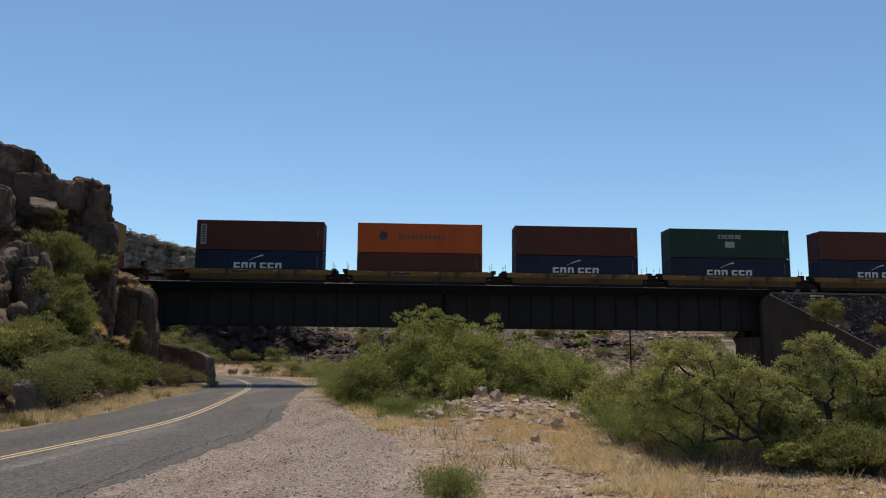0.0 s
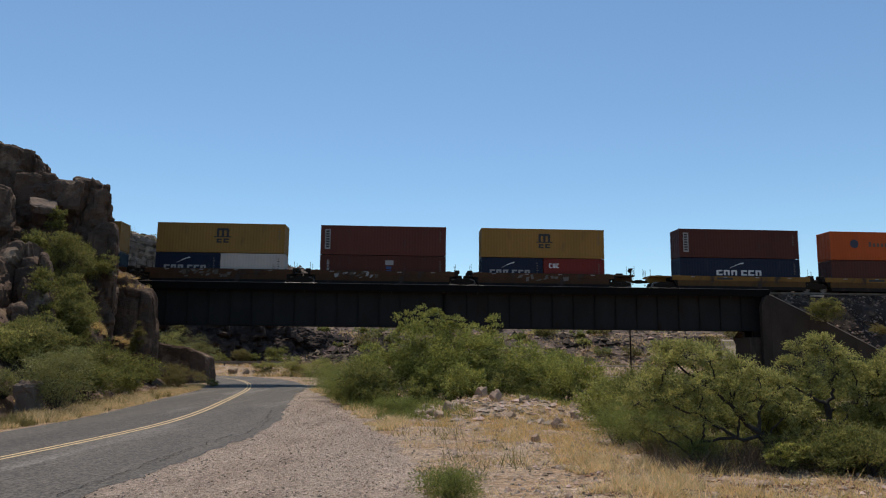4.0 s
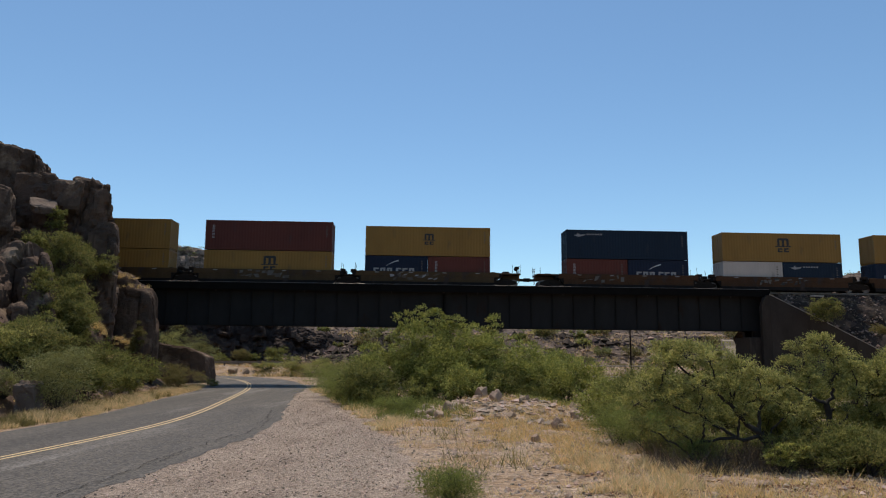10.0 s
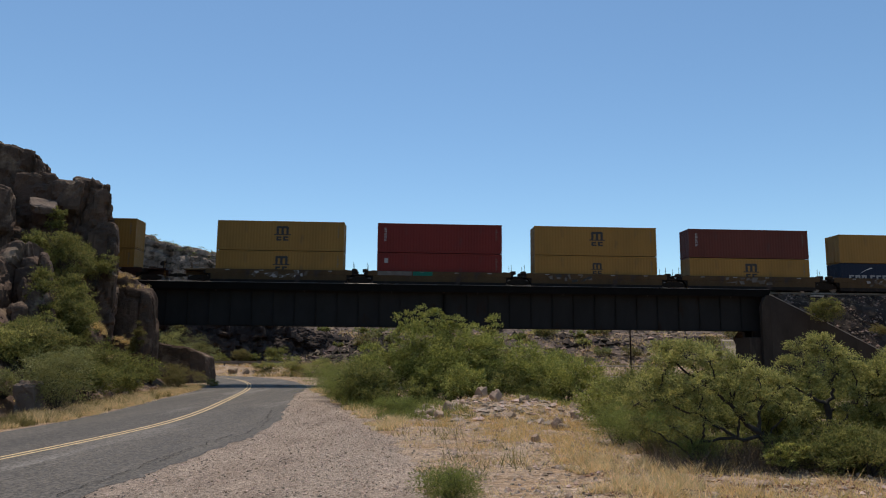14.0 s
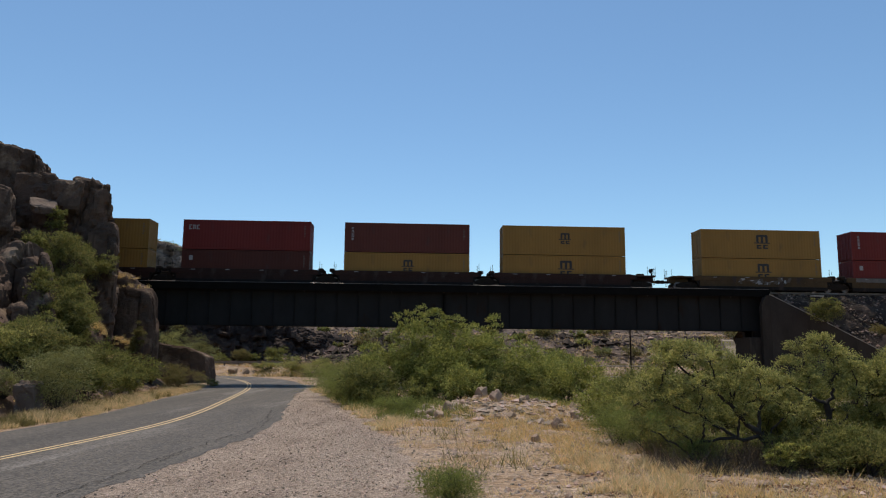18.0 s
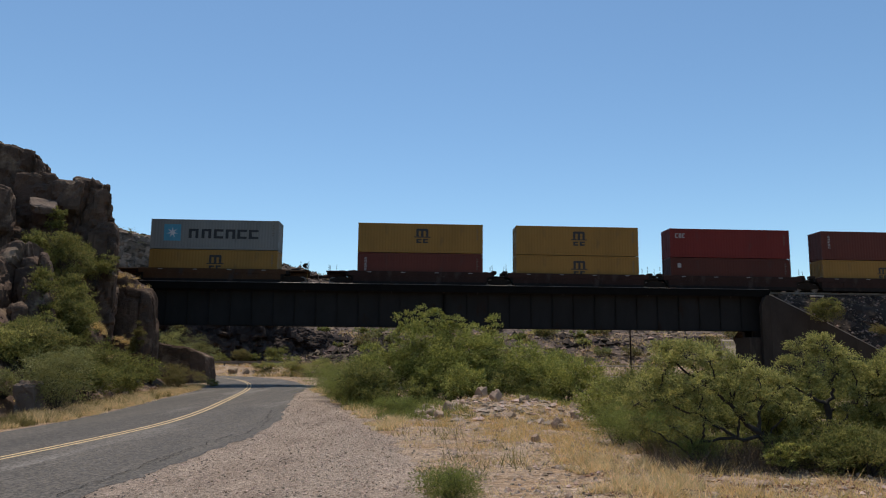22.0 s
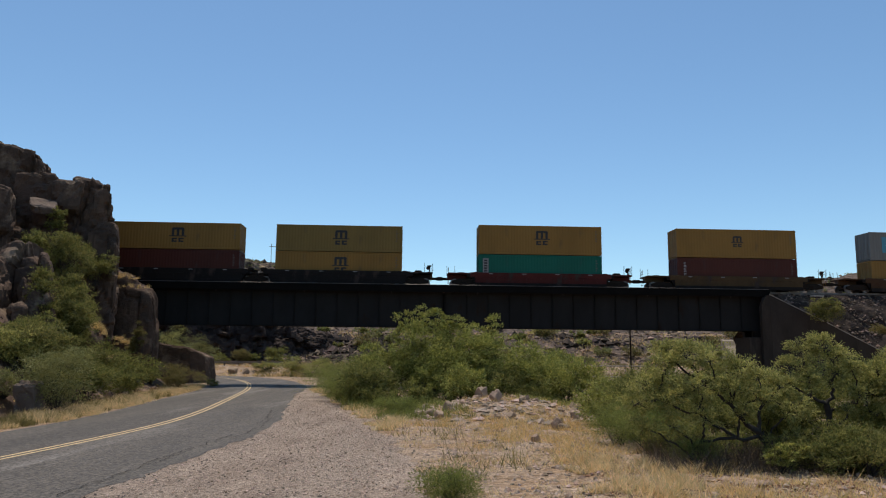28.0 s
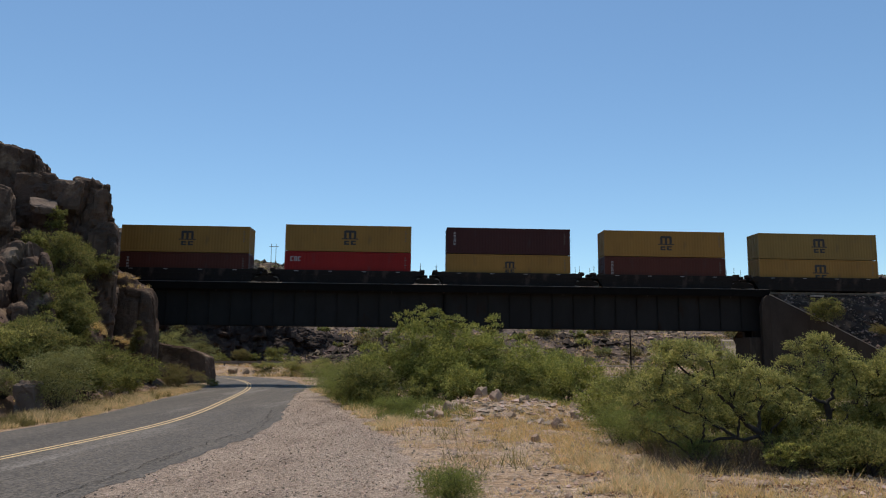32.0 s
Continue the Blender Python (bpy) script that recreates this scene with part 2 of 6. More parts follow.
def bumpy_many(x, y):
    """Height of the rough ground at arrays of places."""
    x, y = np.asarray(x, dtype=float), np.asarray(y, dtype=float)
    right, left = x - shoulder_line(y), road_x(y) - 5.0 - x
    amp = 0.004 + 0.10 * np.clip(np.maximum(right - 0.8, left) / 3, 0, 1)
    amp = np.where(y > 150, 1.6, np.where(y > 104, 0.5, amp))
    s = np.where(y < 104, 0.6, 0.16)
    rough = np.array([noise.fractal((a * k, b * k, 3.1), 1.0, 2.0, 4) for a, b, k in zip(x, y, s)])
    return land(x, y) + amp * rough


xs = np.concatenate([-np.geomspace(2500, 62, 14), np.arange(-60, -22, 1.0), np.arange(-22, 14, 0.4), np.arange(14, 60, 1.2), np.arange(60, 130, 3.0), np.geomspace(132, 2500, 14)])
ys = np.concatenate([-np.geomspace(1500, 12, 10), np.arange(-10, 10, 2.0), np.arange(10, 46, 0.4), np.arange(46, 104, 0.9), np.arange(104, 150, 1.2), np.arange(150, 222, 2.4), np.geomspace(225, 4500, 18)])
gx, gy = np.meshgrid(xs, ys)
gx, gy = gx.ravel(), gy.ravel()
verts = np.stack([gx, gy, bumpy_many(gx, gy)], axis=1)
nx = len(xs)
faces = [(j * nx + i, j * nx + i + 1, (j + 1) * nx + i + 1, (j + 1) * nx + i) for j in range(len(ys) - 1) for i in range(nx - 1)]
ground = link_mesh("ground", array_mesh("ground", verts, faces, True), DIRT)
ground.data.materials.append(HILL)
ground.data.materials.append(BANK)
ground.data.materials.append(ROCK)
quad = np.array(faces)
mid = (verts[quad[:, 0]] + verts[quad[:, 2]]) / 2
ground.data.polygons.foreach_set("material_index", np.where(mid[:, 1] > 140, 1, np.where((mid[:, 1] > 130.4) & (mid[:, 1] < 134.2) & (mid[:, 0] > -15), 0, np.where(mid[:, 1] > 103, 2, (mid[:, 0] < road_x(mid[:, 1]) - 6.8) * 3))).astype(np.int32))
tagged(ground, "dry desert ground of dirt and pebbles", "ground", kind="structure")


def ribbon(name, y_list, left_of, right_of, lift, mat, cols=6, rough_edge=0.0, thin=0.0):
    """A strip laid over the ground between two lines that run along y; thin lowers its right side."""
    v, f = [], []
    for j, y in enumerate(y_list):
        a, b = left_of(y), right_of(y)
        if rough_edge:
            b += rough_edge * fract((y * 0.9, 7.7, 0), 5) + rough_edge * 0.5 * fract((y * 4.0, 2.2, 0), 3)
        for i in range(cols + 1):
            x = a + (b - a) * i / cols
            crown = (0.03 if cols == 8 else 0.0) * (1 - (2 * i / cols - 1) ** 2)
            v.append((x, y, ground_at(x, y) + lift + crown - thin * i / cols))
    c = cols + 1
    for j in range(len(y_list) - 1):
        for i in range(cols):
            f.append((j * c + i, j * c + i + 1, (j + 1) * c + i + 1, (j + 1) * c + i))
    return link_mesh(name, array_mesh(name, v, f, True), mat)


road_ys = list(np.arange(-40, 101, 0.35))
LEFT_W = lambda y: float(np.interp(y, [0, 25, 45, 64, 100], [4.5, 4.4, 4.3, 3.8, 3.8]))
RIGHT_W = lambda y: float(np.interp(y, [0, 25, 36, 52, 64, 100], [5.2, 4.5, 3.9, 3.9, 5.0, 6.0]))
road = ribbon("road", road_ys, lambda y: float(road_x(y)) - LEFT_W(y), lambda y: float(road_x(y)) + RIGHT_W(y), 0.035, ASPHALT, 8, 0.22)
tagged(road, "worn grey asphalt road with a crumbling edge", "road", kind="structure")
shoulder = ribbon("gravel_shoulder", [y for y in road_ys if y < 66], lambda y: float(road_x(y)) + RIGHT_W(y) - 0.5, shoulder_right, 0.030, GRAVEL, 9, 0.5, 0.022)
tagged(shoulder, "pale pink gravel shoulder beside the road", "shoulder", kind="structure")
for k, off in enumerate((-0.20, 0.075)):
    line = ribbon("yellow_line", [y for y in road_ys if y < 99], lambda y: float(road_x(y)) + off, lambda y: float(road_x(y)) + off + 0.12, 0.070, YELLOW_LINE, 1)
    tagged(line, "solid yellow centre line painted on the road", "road marking", group="double centre line", kind="structure")
    line.parent = None


def crack(y0, y1, inset, seed):
    """A jagged dark crack in the asphalt, running with the road edge."""
    v, f = [], []
    y_list = np.arange(y0, y1, 0.12)
    for j, y in enumerate(y_list):
        x = float(road_x(y)) + RIGHT_W(y) - inset + 0.22 * fract((y * 0.8, seed, 0), 4) + 0.06 * fract((y * 5, seed, 1), 2)
        half = 0.007 + 0.022 * abs(fract((y * 1.3, seed, 5), 3))
        z = ground_at(x, y) + 0.066
        v += [(x - half, y, z), (x + half, y, z)]
        if j:
            f.append((2 * j - 2, 2 * j - 1, 2 * j + 1, 2 * j))
    ob = link_mesh("road_crack", array_mesh("road_crack", v, f), CRACK)
    return tagged(ob, "jagged dark crack along the asphalt edge", "crack", kind="structure")


CRACK = material("crack", (0.034, 0.030, 0.026), (0.02, 0.018, 0.016), 0.95, scale=4, fine=20, bump=0, gloss=0.05)
for y0, y1, inset, seed in ((14, 20, 0.5, 1.0), (18, 25, 0.7, 2.0), (24, 33, 0.35, 3.0), (29, 38, 0.6, 4.0)):
    crack(y0, y1, inset, seed)

# ---- rock masses ----


def rock_wall(name, path, tops, foot, step=0.3, back=9.0, seed=0.0, amp=1.0, batter=0.12, mat=ROCK, jag=1.0, block=1.0):
    """A rock face that follows a line in plan; tops and foot give its heights at the line's corners, and it closes backwards on top."""
    path = [Vector((*p, 0)) for p in path]
    cum = [0.0]
    for a, b in zip(path, path[1:]):
        cum.append(cum[-1] + (b - a).length)
    cols = int(cum[-1] / step)
    hmax = max(tops) - min(foot)
    rows = int(hmax / step)
    extra = max(3, int(back / (step * 3)))
    v, f = [], []
    px, py = [p.x for p in path], [p.y for p in path]
    for i in range(cols + 1):
        u = cum[-1] * i / cols
        x, y = float(np.interp(u, cum, px)), float(np.interp(u, cum, py))
        x2, y2 = float(np.interp(u + 0.6, cum, px)), float(np.interp(u + 0.6, cum, py))
        x1, y1 = float(np.interp(u - 0.6, cum, px)), float(np.interp(u - 0.6, cum, py))
        t = Vector((x2 - x1, y2 - y1, 0)).normalized()
        out = Vector((t.y, -t.x, 0))
        top = float(np.interp(u, cum, tops))
        cell = noise.voronoi(Vector((u * 0.45 + seed, seed * 2, 0.0)))[0][0]
        top += jag * amp * (0.9 * (cell - 0.35) + 0.5 * fract((u * 0.9, seed, 0.5), 3))
        low = float(np.interp(u, cum, foot))
        for j in range(rows + extra + 1):
            k = min(1.0, j / rows)
            z = low + (top - low) * k
            q = Vector((x, y, z))
            if j <= rows:
                w = Vector((q.x * 0.42 + seed, q.y * 0.42, q.z * 0.36))
                w += Vector((0.2 * fract(w * 0.9, 3), 0.2 * fract(w * 0.8 + Vector((3, 1, 4)), 3), 0.25 * fract(w * 0.7 + Vector((7, 2, 5)), 3)))
                d1, c1 = noise.voronoi(w, distance_metric='CHEBYCHEV')
                crack = min(1.0, (d1[1] - d1[0]) * 7.0)
                d2, c2 = noise.voronoi(w * 2.7 + Vector((5, 2, 1)), distance_metric='CHEBYCHEV')
                crack2 = min(1.0, (d2[1] - d2[0]) * 4.0)
                # each block of the jointed rock stands at its own depth and tilt, with open joints between
                lean = w - c1[0]
                bulge = amp * (block * 1.5 * (noise.cell(c1[0] * 9.1) - 0.5) + block * 0.45 * (noise.cell(c2[0] * 7.3) - 0.5)
                               + block * 0.9 * lean.z * (noise.cell(c1[0] * 5.7) - 0.6) + 0.5 * crack * block + 0.22 * crack2 * (0.4 + 0.6 * block) + 0.2 * fract(w * 0.8, 4) + 0.10 * fract(w * 6, 3))
                bulge = min(bulge, 0.5 * amp)
                edge = (1 - k) * hmax * batter - 0.7 * amp * max(0, (k - 0.9) / 0.1) ** 2
                q += out * (bulge + edge)
            else:
                g = (j - rows) / extra
                q += -out * (0.7 * amp + back * g ** 1.3)
                q.z += -1.2 * g * g + 0.5 * jag * amp * fract((q.x * 0.5, q.y * 0.5, seed), 4)
            v.append(q)
    n = rows + extra + 1
    for i in range(cols):
        for j in range(n - 1):
            f.append((i * n + j, (i + 1) * n + j, (i + 1) * n + j + 1, i * n + j + 1))
    me = array_mesh(name, v, f, False)
    ob = link_mesh(name, me, mat)
    return ob


def rock_block(parent, x0, x1, y0, y1, z0, z1, seed, sharp=7.0, rise=0.0, batter=0.0, tip=0.0, skew=-0.47, rough=1.0, mat=ROCK, step=0.26, name="rock_block"):
    """One massive block of jointed rock: a rounded box with upright joints, ledges and worn edges; rise slopes its top, batter widens its foot, skew leans its plan."""
    c = Vector(((x0 + x1) / 2, (y0 + y1) / 2, (z0 + z1) / 2))
    half = Vector(((x1 - x0) / 2, (y1 - y0) / 2, (z1 - z0) / 2))
    turn = Matrix.Rotation(radians(tip), 3, "X")
    v, f = [], []
    for axis, sign in ((1, -1), (0, -1), (0, 1), (2, 1), (1, 1)):
        a, b = [k for k in range(3) if k != axis]
        na, nb = max(6, int(2 * half[a] / step)), max(6, int(2 * half[b] / step))
        first = len(v)
        for i in range(na + 1):
            for j in range(nb + 1):
                p = Vector((0, 0, 0))
                p[axis], p[a], p[b] = sign, 2 * i / na - 1, 2 * j / nb - 1
                size = (abs(p.x) ** sharp + abs(p.y) ** sharp + abs(p.z) ** sharp) ** (1 / sharp)
                p /= size
                q = Vector((p.x * half.x, p.y * half.y, p.z * half.z))
                q.x *= 1 + batter * (0.5 - 0.5 * p.z)
                q.y *= 1 + batter * (0.5 - 0.5 * p.z)
                q.z += rise * (half.x - q.x) * (0.5 + 0.5 * p.z)
                q.x += skew * (q.y + half.y)
                q = c + turn @ q
                out = Vector((p.x ** 3, p.y ** 3, p.z ** 3)).normalized()
                w = Vector((q.x * 0.34 + seed, q.y * 0.34, q.z * 0.15 + seed))
                w += Vector((0.16 * fract(q * 0.23, 3), 0.16 * fract(q * 0.21 + Vector((9, 1, 4)), 3), 0.10 * fract(q * 0.25 + Vector((3, 8, 2)), 3)))
                d1, c1 = noise.voronoi(w, distance_metric="CHEBYCHEV")
                w2 = Vector((q.x * 0.8 + seed, q.y * 0.8, q.z * 0.62 + 0.5 * fract(q * 0.3, 3)))
                d2, c2 = noise.voronoi(w2, distance_metric="CHEBYCHEV")
                joint = min(1.0, (d1[1] - d1[0]) * 9.0)
                chip = min(1.0, (d2[1] - d2[0]) * 6.0)
                bulge = 0.9 * (noise.cell(c1[0] * 9.1) - 0.5) + 0.34 * (noise.cell(c2[0] * 7.3) - 0.5) - 0.5 * (1 - joint) - 0.16 * (1 - chip) + 0.26 * fract(q * 0.35, 4) + 0.10 * fract(q * 2.1, 4)
                v.append(q + out * bulge * rough * 0.62)
        for i in range(na):
            for j in range(nb):
                k = first + i * (nb + 1) + j
                f.append((k, k + nb + 1, k + nb + 2, k + 1))
    return link_mesh(name, array_mesh(name, v, f, False), mat, parent)


cliff = tagged(new("cliff"), "dark brown weathered volcanic rock cliff in shade", "cliff", kind="structure")
for row in ((-50, -33.75, 60.5, 70, 6, 20.0, 1.0, 22, 0.32, 0.0), (-36.5, -32.3, 59.6, 66, 6, 18.2, 2.0, 18, 0.05, 0.0), (-34.5, -29.9, 59.2, 65, 5, 17.35, 3.0, 18, 0.03, 0.0),
            (-31.4, -27.4, 59.6, 65, 3, 17.65, 4.0, 10, 0.10, 0.02), (-30.6, -26.5, 59.1, 65, 3, 14.0, 5.0, 7, 0.0, 0.02),
            (-46, -32.4, 53.6, 60, 4, 15.8, 6.0, 14, 0.12, 0.03), (-35.4, -31.4, 56.5, 61, 4, 12.6, 7.0, 8, 0.2, 0.05), (-62, -46, 42, 62, 4, 24, 9.0, 9, 0.2, 0.0)):
    rock_block(cliff, *row)
for row in ((-33.1, -30.7, 56.6, 59.4, 14.35, 15.0, 8.0, 5, 0.22, 0.0, 26), (-39, -34.4, 52.9, 55.5, 16.4, 17.1, 9.5, 8, 0.1, 0.0, 17)):
    rock_block(cliff, *row, rough=0.3, mat=LEDGE, name="pale_ledge")
near_cliff = tagged(new("cliff"), "dark brown rounded rock face above the roadside bushes", "cliff", kind="structure")
for row in ((-38, -26.4, 43.6, 51, 0, 9.9, 11.0, 4, 0.1, 0.0), (-29.5, -25.3, 46.6, 54, 0, 10.2, 12.0, 4, 0.1, 0.05), (-33, -27.6, 42.0, 47, 0, 6.6, 13.0, 3.5, 0.0, 0.05),
            (-26.6, -24.3, 45.0, 48, 3.4, 8.0, 14.0, 3, 0.1, 0.0), (-25.6, -23.5, 44.2, 46.5, 2.0, 6.7, 15.0, 2.8, 0.1, 0.0), (-26.6, -24.8, 43.8, 46, 3.0, 6.2, 16.0, 2.8, 0.0, 0.0)):
    rock_block(near_cliff, *row, rough=0.75, step=0.22)
outcrop = tagged(new("rock_outcrop"), "rounded dark rock outcrop beside the bridge end", "rock", kind="structure")
for row in ((-33, -25.5, 62.3, 68, -0.5, 10.2, 17.0, 4.5, 0.05, 0.05), (-29, -23.9, 62.0, 67, -0.5, 8.9, 18.0, 3.6, 0.16, 0.06), (-27.6, -25.2, 59.6, 62, 0.5, 4.3, 19.0, 3.2, 0.2, 0.05),
            (-31.5, -27.9, 59.3, 63, 0.5, 6.3, 20.0, 4, 0.25, 0.0)):
    rock_block(outcrop, *row, rough=0.38, step=0.22)
rock_block(outcrop, -26.6, -23.7, 51.6, 54.2, 0.5, 4.5, 23.0, 5, 0.62, 0.0, 22, skew=-0.3, rough=0.35, step=0.18)
low_rock = rock_wall("rock_outcrop", [(-34, 71), (-30.5, 72), (-28, 72.8), (-25.2, 73.4), (-24.1, 74.4), (-23.8, 76.5), (-26, 80), (-33, 82)],
                     [6.4, 6.0, 3.9, 3.5, 2.9, 2.6, 3, 4], [-0.3] * 8, 0.22, 3, 11.4, 0.35, 0.04, jag=0.3, block=0.15)
tagged(low_rock, "low dark rock shoulder under the bridge beside the road", "rock", kind="structure")
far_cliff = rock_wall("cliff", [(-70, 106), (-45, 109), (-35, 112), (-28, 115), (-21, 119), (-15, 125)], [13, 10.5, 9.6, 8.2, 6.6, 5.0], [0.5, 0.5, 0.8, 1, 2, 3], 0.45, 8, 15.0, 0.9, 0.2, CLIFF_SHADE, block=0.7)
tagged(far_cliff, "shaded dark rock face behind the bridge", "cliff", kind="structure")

ridge_rock = tagged(new("cliff"), "shaded rocky ridge behind the train", "cliff", kind="structure")
for row in ((-84, -38.5, 160, 168, 6, 21.8, 21.0, 9, 0.26, 0.0), (-60, -30, 157, 163, 5, 18.5, 22.0, 6, 0.22, 0.0)):
    rock_block(ridge_rock, *row, skew=0.0, rough=1.3, mat=RIDGE, step=0.6)

# ---- the railway ----
PHI, GRADE, TRACK_N, RAIL_Z = 2.848, -0.0063, 71.43, 9.44
TRACK = pose(-math.sin(radians(PHI)) * TRACK_N, math.cos(radians(PHI)) * TRACK_N, RAIL_Z, 0, -math.degrees(GRADE), PHI)
GIRDER_TOP, GIRDER_LOW = -0.42, -3.92


def empty(name, m):
    ob = new(name)
    ob.empty_display_size = 0.3
    ob.matrix_world = m
    return ob


def prism_sz(bm, pts, y0, y1):
    """A plate: a polygon in the plane of the track's length and height, with thickness across the track."""
    a = [bm.verts.new((x, y0, z)) for x, z in pts]
    b = [bm.verts.new((x, y1, z)) for x, z in pts]
    bm.faces.new(a)
    bm.faces.new(b[::-1])
    n = len(pts)
    for i in range(n):
        bm.faces.new((a[i], b[i], b[(i + 1) % n], a[(i + 1) % n]))
    bmesh.ops.recalc_face_normals(bm, faces=bm.faces)


bridge = tagged(empty("railway_bridge", TRACK), "black steel plate girder railway bridge over the road", "bridge", kind="structure")
SPANS = [(-27.0, 3.55), (3.65, 35.2)]
for s0, s1 in SPANS:
    for side, name in ((-1.05, "girder"), (1.05, "girder")):
        g = part(name, boxes((s0, s1, side - 0.012, side + 0.012, GIRDER_LOW, GIRDER_TOP)), GIRDER, bridge)
        for z0, z1 in ((GIRDER_TOP - 0.05, GIRDER_TOP), (GIRDER_LOW, GIRDER_LOW + 0.05)):
            part("flange", boxes((s0 - 0.005, s1 + 0.005, side - 0.23, side + 0.23, z0 - 0.003, z1 + 0.003)), GIRDER, g)
        count = 15
        for k in range(count + 1):
            s = s0 + 0.12 + (s1 - s0 - 0.24) * k / count
            out = -1 if side < 0 else 1
            bm = boxes((s - 0.008, s + 0.008, min(side, side + out * 0.17), max(side, side + out * 0.17), GIRDER_LOW + 0.06, GIRDER_TOP - 0.06),
                       (s - 0.07, s + 0.07, side + out * 0.013, side + out * 0.025, GIRDER_LOW + 0.06, GIRDER_TOP - 0.06))
            part("stiffener", bm, GIRDER, g)
    n = 8
    for k in range(n + 1):
        s = s0 + 0.3 + (s1 - s0 - 0.6) * k / n
        bm = bmesh.new()
        tube(bm, (s, -1, GIRDER_LOW + 0.25), (s, 1, GIRDER_TOP - 0.3), 0.06, sides=5)
        tube(bm, (s, 1, GIRDER_LOW + 0.25), (s, -1, GIRDER_TOP - 0.3), 0.06, sides=5)
        part("cross_brace", bm, GIRDER, bridge)
tie_mesh = None
for k in range(150):
    s = -27.0 + k * 0.415
    if tie_mesh is None:
        t = part("tie", boxes((-0.12, 0.12, -1.5, 1.5, GIRDER_TOP + 0.006, -0.17), bevel=0.015), TIE_WOOD, bridge)
        tie_mesh = t.data
    else:
        t = link_mesh("tie", tie_mesh, None, bridge)
    t.location = (s, 0, 0)
for side in (-0.7525, 0.7525):
    bm = boxes((-120, 120, side - 0.075, side + 0.075, -0.168, -0.14), (-120, 120, side - 0.012, side + 0.012, -0.142, -0.035), (-120, 120, side - 0.036, side + 0.036, -0.037, 0.0))
    tagged(part("rail", bm, RAIL_STEEL), "long worn steel rail on the track", "rail", group="rails of the track", kind="structure").matrix_world = TRACK
# walkway brackets and hand rail along the near side of the deck
for k in range(23):
    s = -26.2 + k * 2.75
    bm = boxes((s - 0.03, s + 0.03, -2.2, -1.5, -0.40, -0.30), (s - 0.03, s + 0.03, -2.2, -2.14, -0.78, -0.30))
    part("walkway_bracket", bm, TIE_WOOD if k % 3 == 0 else BLACK_STEEL, bridge)
part("walkway", boxes((-27, 35.5, -2.15, -1.55, -0.296, -0.25)), BLACK_STEEL, bridge)
bm = bmesh.new()
tube(bm, (-27, -2.19, 0.105), (35.4, -2.19, 0.105), 0.022, sides=6)
part("conduit", bm, RAIL_STEEL, bridge, "thin steel conduit along the deck")
# Plain strip added to hide the sky under the cars; its darkness is colour.
part("cable_duct", boxes((-27, 35.5, -2.21, -2.153, -0.60, 0.08)), DECK_BLACK, bridge)

# right abutment with its sloping wing wall
abut = tagged(empty("bridge_abutment", TRACK), "weathered grey concrete abutment with sloping wing wall", "abutment", kind="structure")
WING_S = 35.25
bm = bmesh.new()
prism_sz(bm, [(34.3, -11), (WING_S + 0.06, -11), (WING_S + 0.06, -0.47), (WING_S - 0.3, -0.5), (WING_S - 0.62, -0.75), (34.42, -1.2), (34.3, -1.6)], -2.75, -2.25)
part("front_wall", bm, SHADED_CONCRETE, abut)
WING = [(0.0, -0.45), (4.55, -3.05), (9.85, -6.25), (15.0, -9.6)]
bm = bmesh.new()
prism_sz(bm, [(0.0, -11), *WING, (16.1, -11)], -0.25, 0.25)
wing_wall = part("wing_wall", bm, SHADED_CONCRETE, abut)
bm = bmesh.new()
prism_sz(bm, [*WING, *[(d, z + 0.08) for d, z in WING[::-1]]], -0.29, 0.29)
coping = part("coping", bm, PALE_LIT_CONCRETE, abut, "sunlit concrete coping along the wing wall")
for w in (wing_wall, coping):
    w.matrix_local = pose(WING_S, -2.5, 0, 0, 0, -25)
part("breast_wall", boxes((35.35, 36.3, -2.24, 2.6, -11, -0.45)), SHADED_CONCRETE, abut)
part("bridge_seat", boxes((33.2, 35.296, -2.2, 0.9, -11, -4.55), bevel=0.04), SHADED_CONCRETE, abut)
for y in (-1.05, 1.05):
    part("bearing", boxes((34.2, 34.9, y - 0.3, y + 0.3, -4.546, -3.93), bevel=0.03), BLACK_STEEL, abut)
bm = bmesh.new()
prism_sz(bm, [(-2.6, -11), (-2.6, -6.7), (-0.4, -5.3), (0.0, -4.8), (0.4, -4.65), (0.4, -11)], -0.62, 0.62)
part("far_wing_wall", bm, PALE_LIT_CONCRETE, abut, "sunlit pale concrete wall with a sloping top").matrix_local = pose(34.3, 4.9, 0, 0, 0, 90)
part("far_footing", boxes((34.95, 35.6, 2.9, 4.4, -11, -6.4), bevel=0.05), PALE_LIT_CONCRETE, abut)
part("end_post", boxes((39.8, 41.1, -1.9, -1.5, -2.2, -0.35), bevel=0.03), PALE_LIT_CONCRETE, abut, "short pale concrete post beside the track")
pier = tagged(empty("bridge_pier", TRACK), "grey concrete bridge pier behind the bushes", "pier", kind="structure")
part("shaft", boxes((2.9, 4.3, -2.2, 2.2, -11, -4.4), bevel=0.15), SHADED_CONCRETE, pier)
part("cap", boxes((2.6, 4.6, -2.5, 2.5, -4.395, -3.93), bevel=0.05), SHADED_CONCRETE, pier)
left_abut = tagged(empty("bridge_abutment", TRACK), "dark concrete abutment set into the rock", "abutment", kind="structure")
part("bridge_seat", boxes((-27.5, -24.9, -2.2, 2.4, -11, -3.93), bevel=0.05), SHADED_CONCRETE, left_abut)

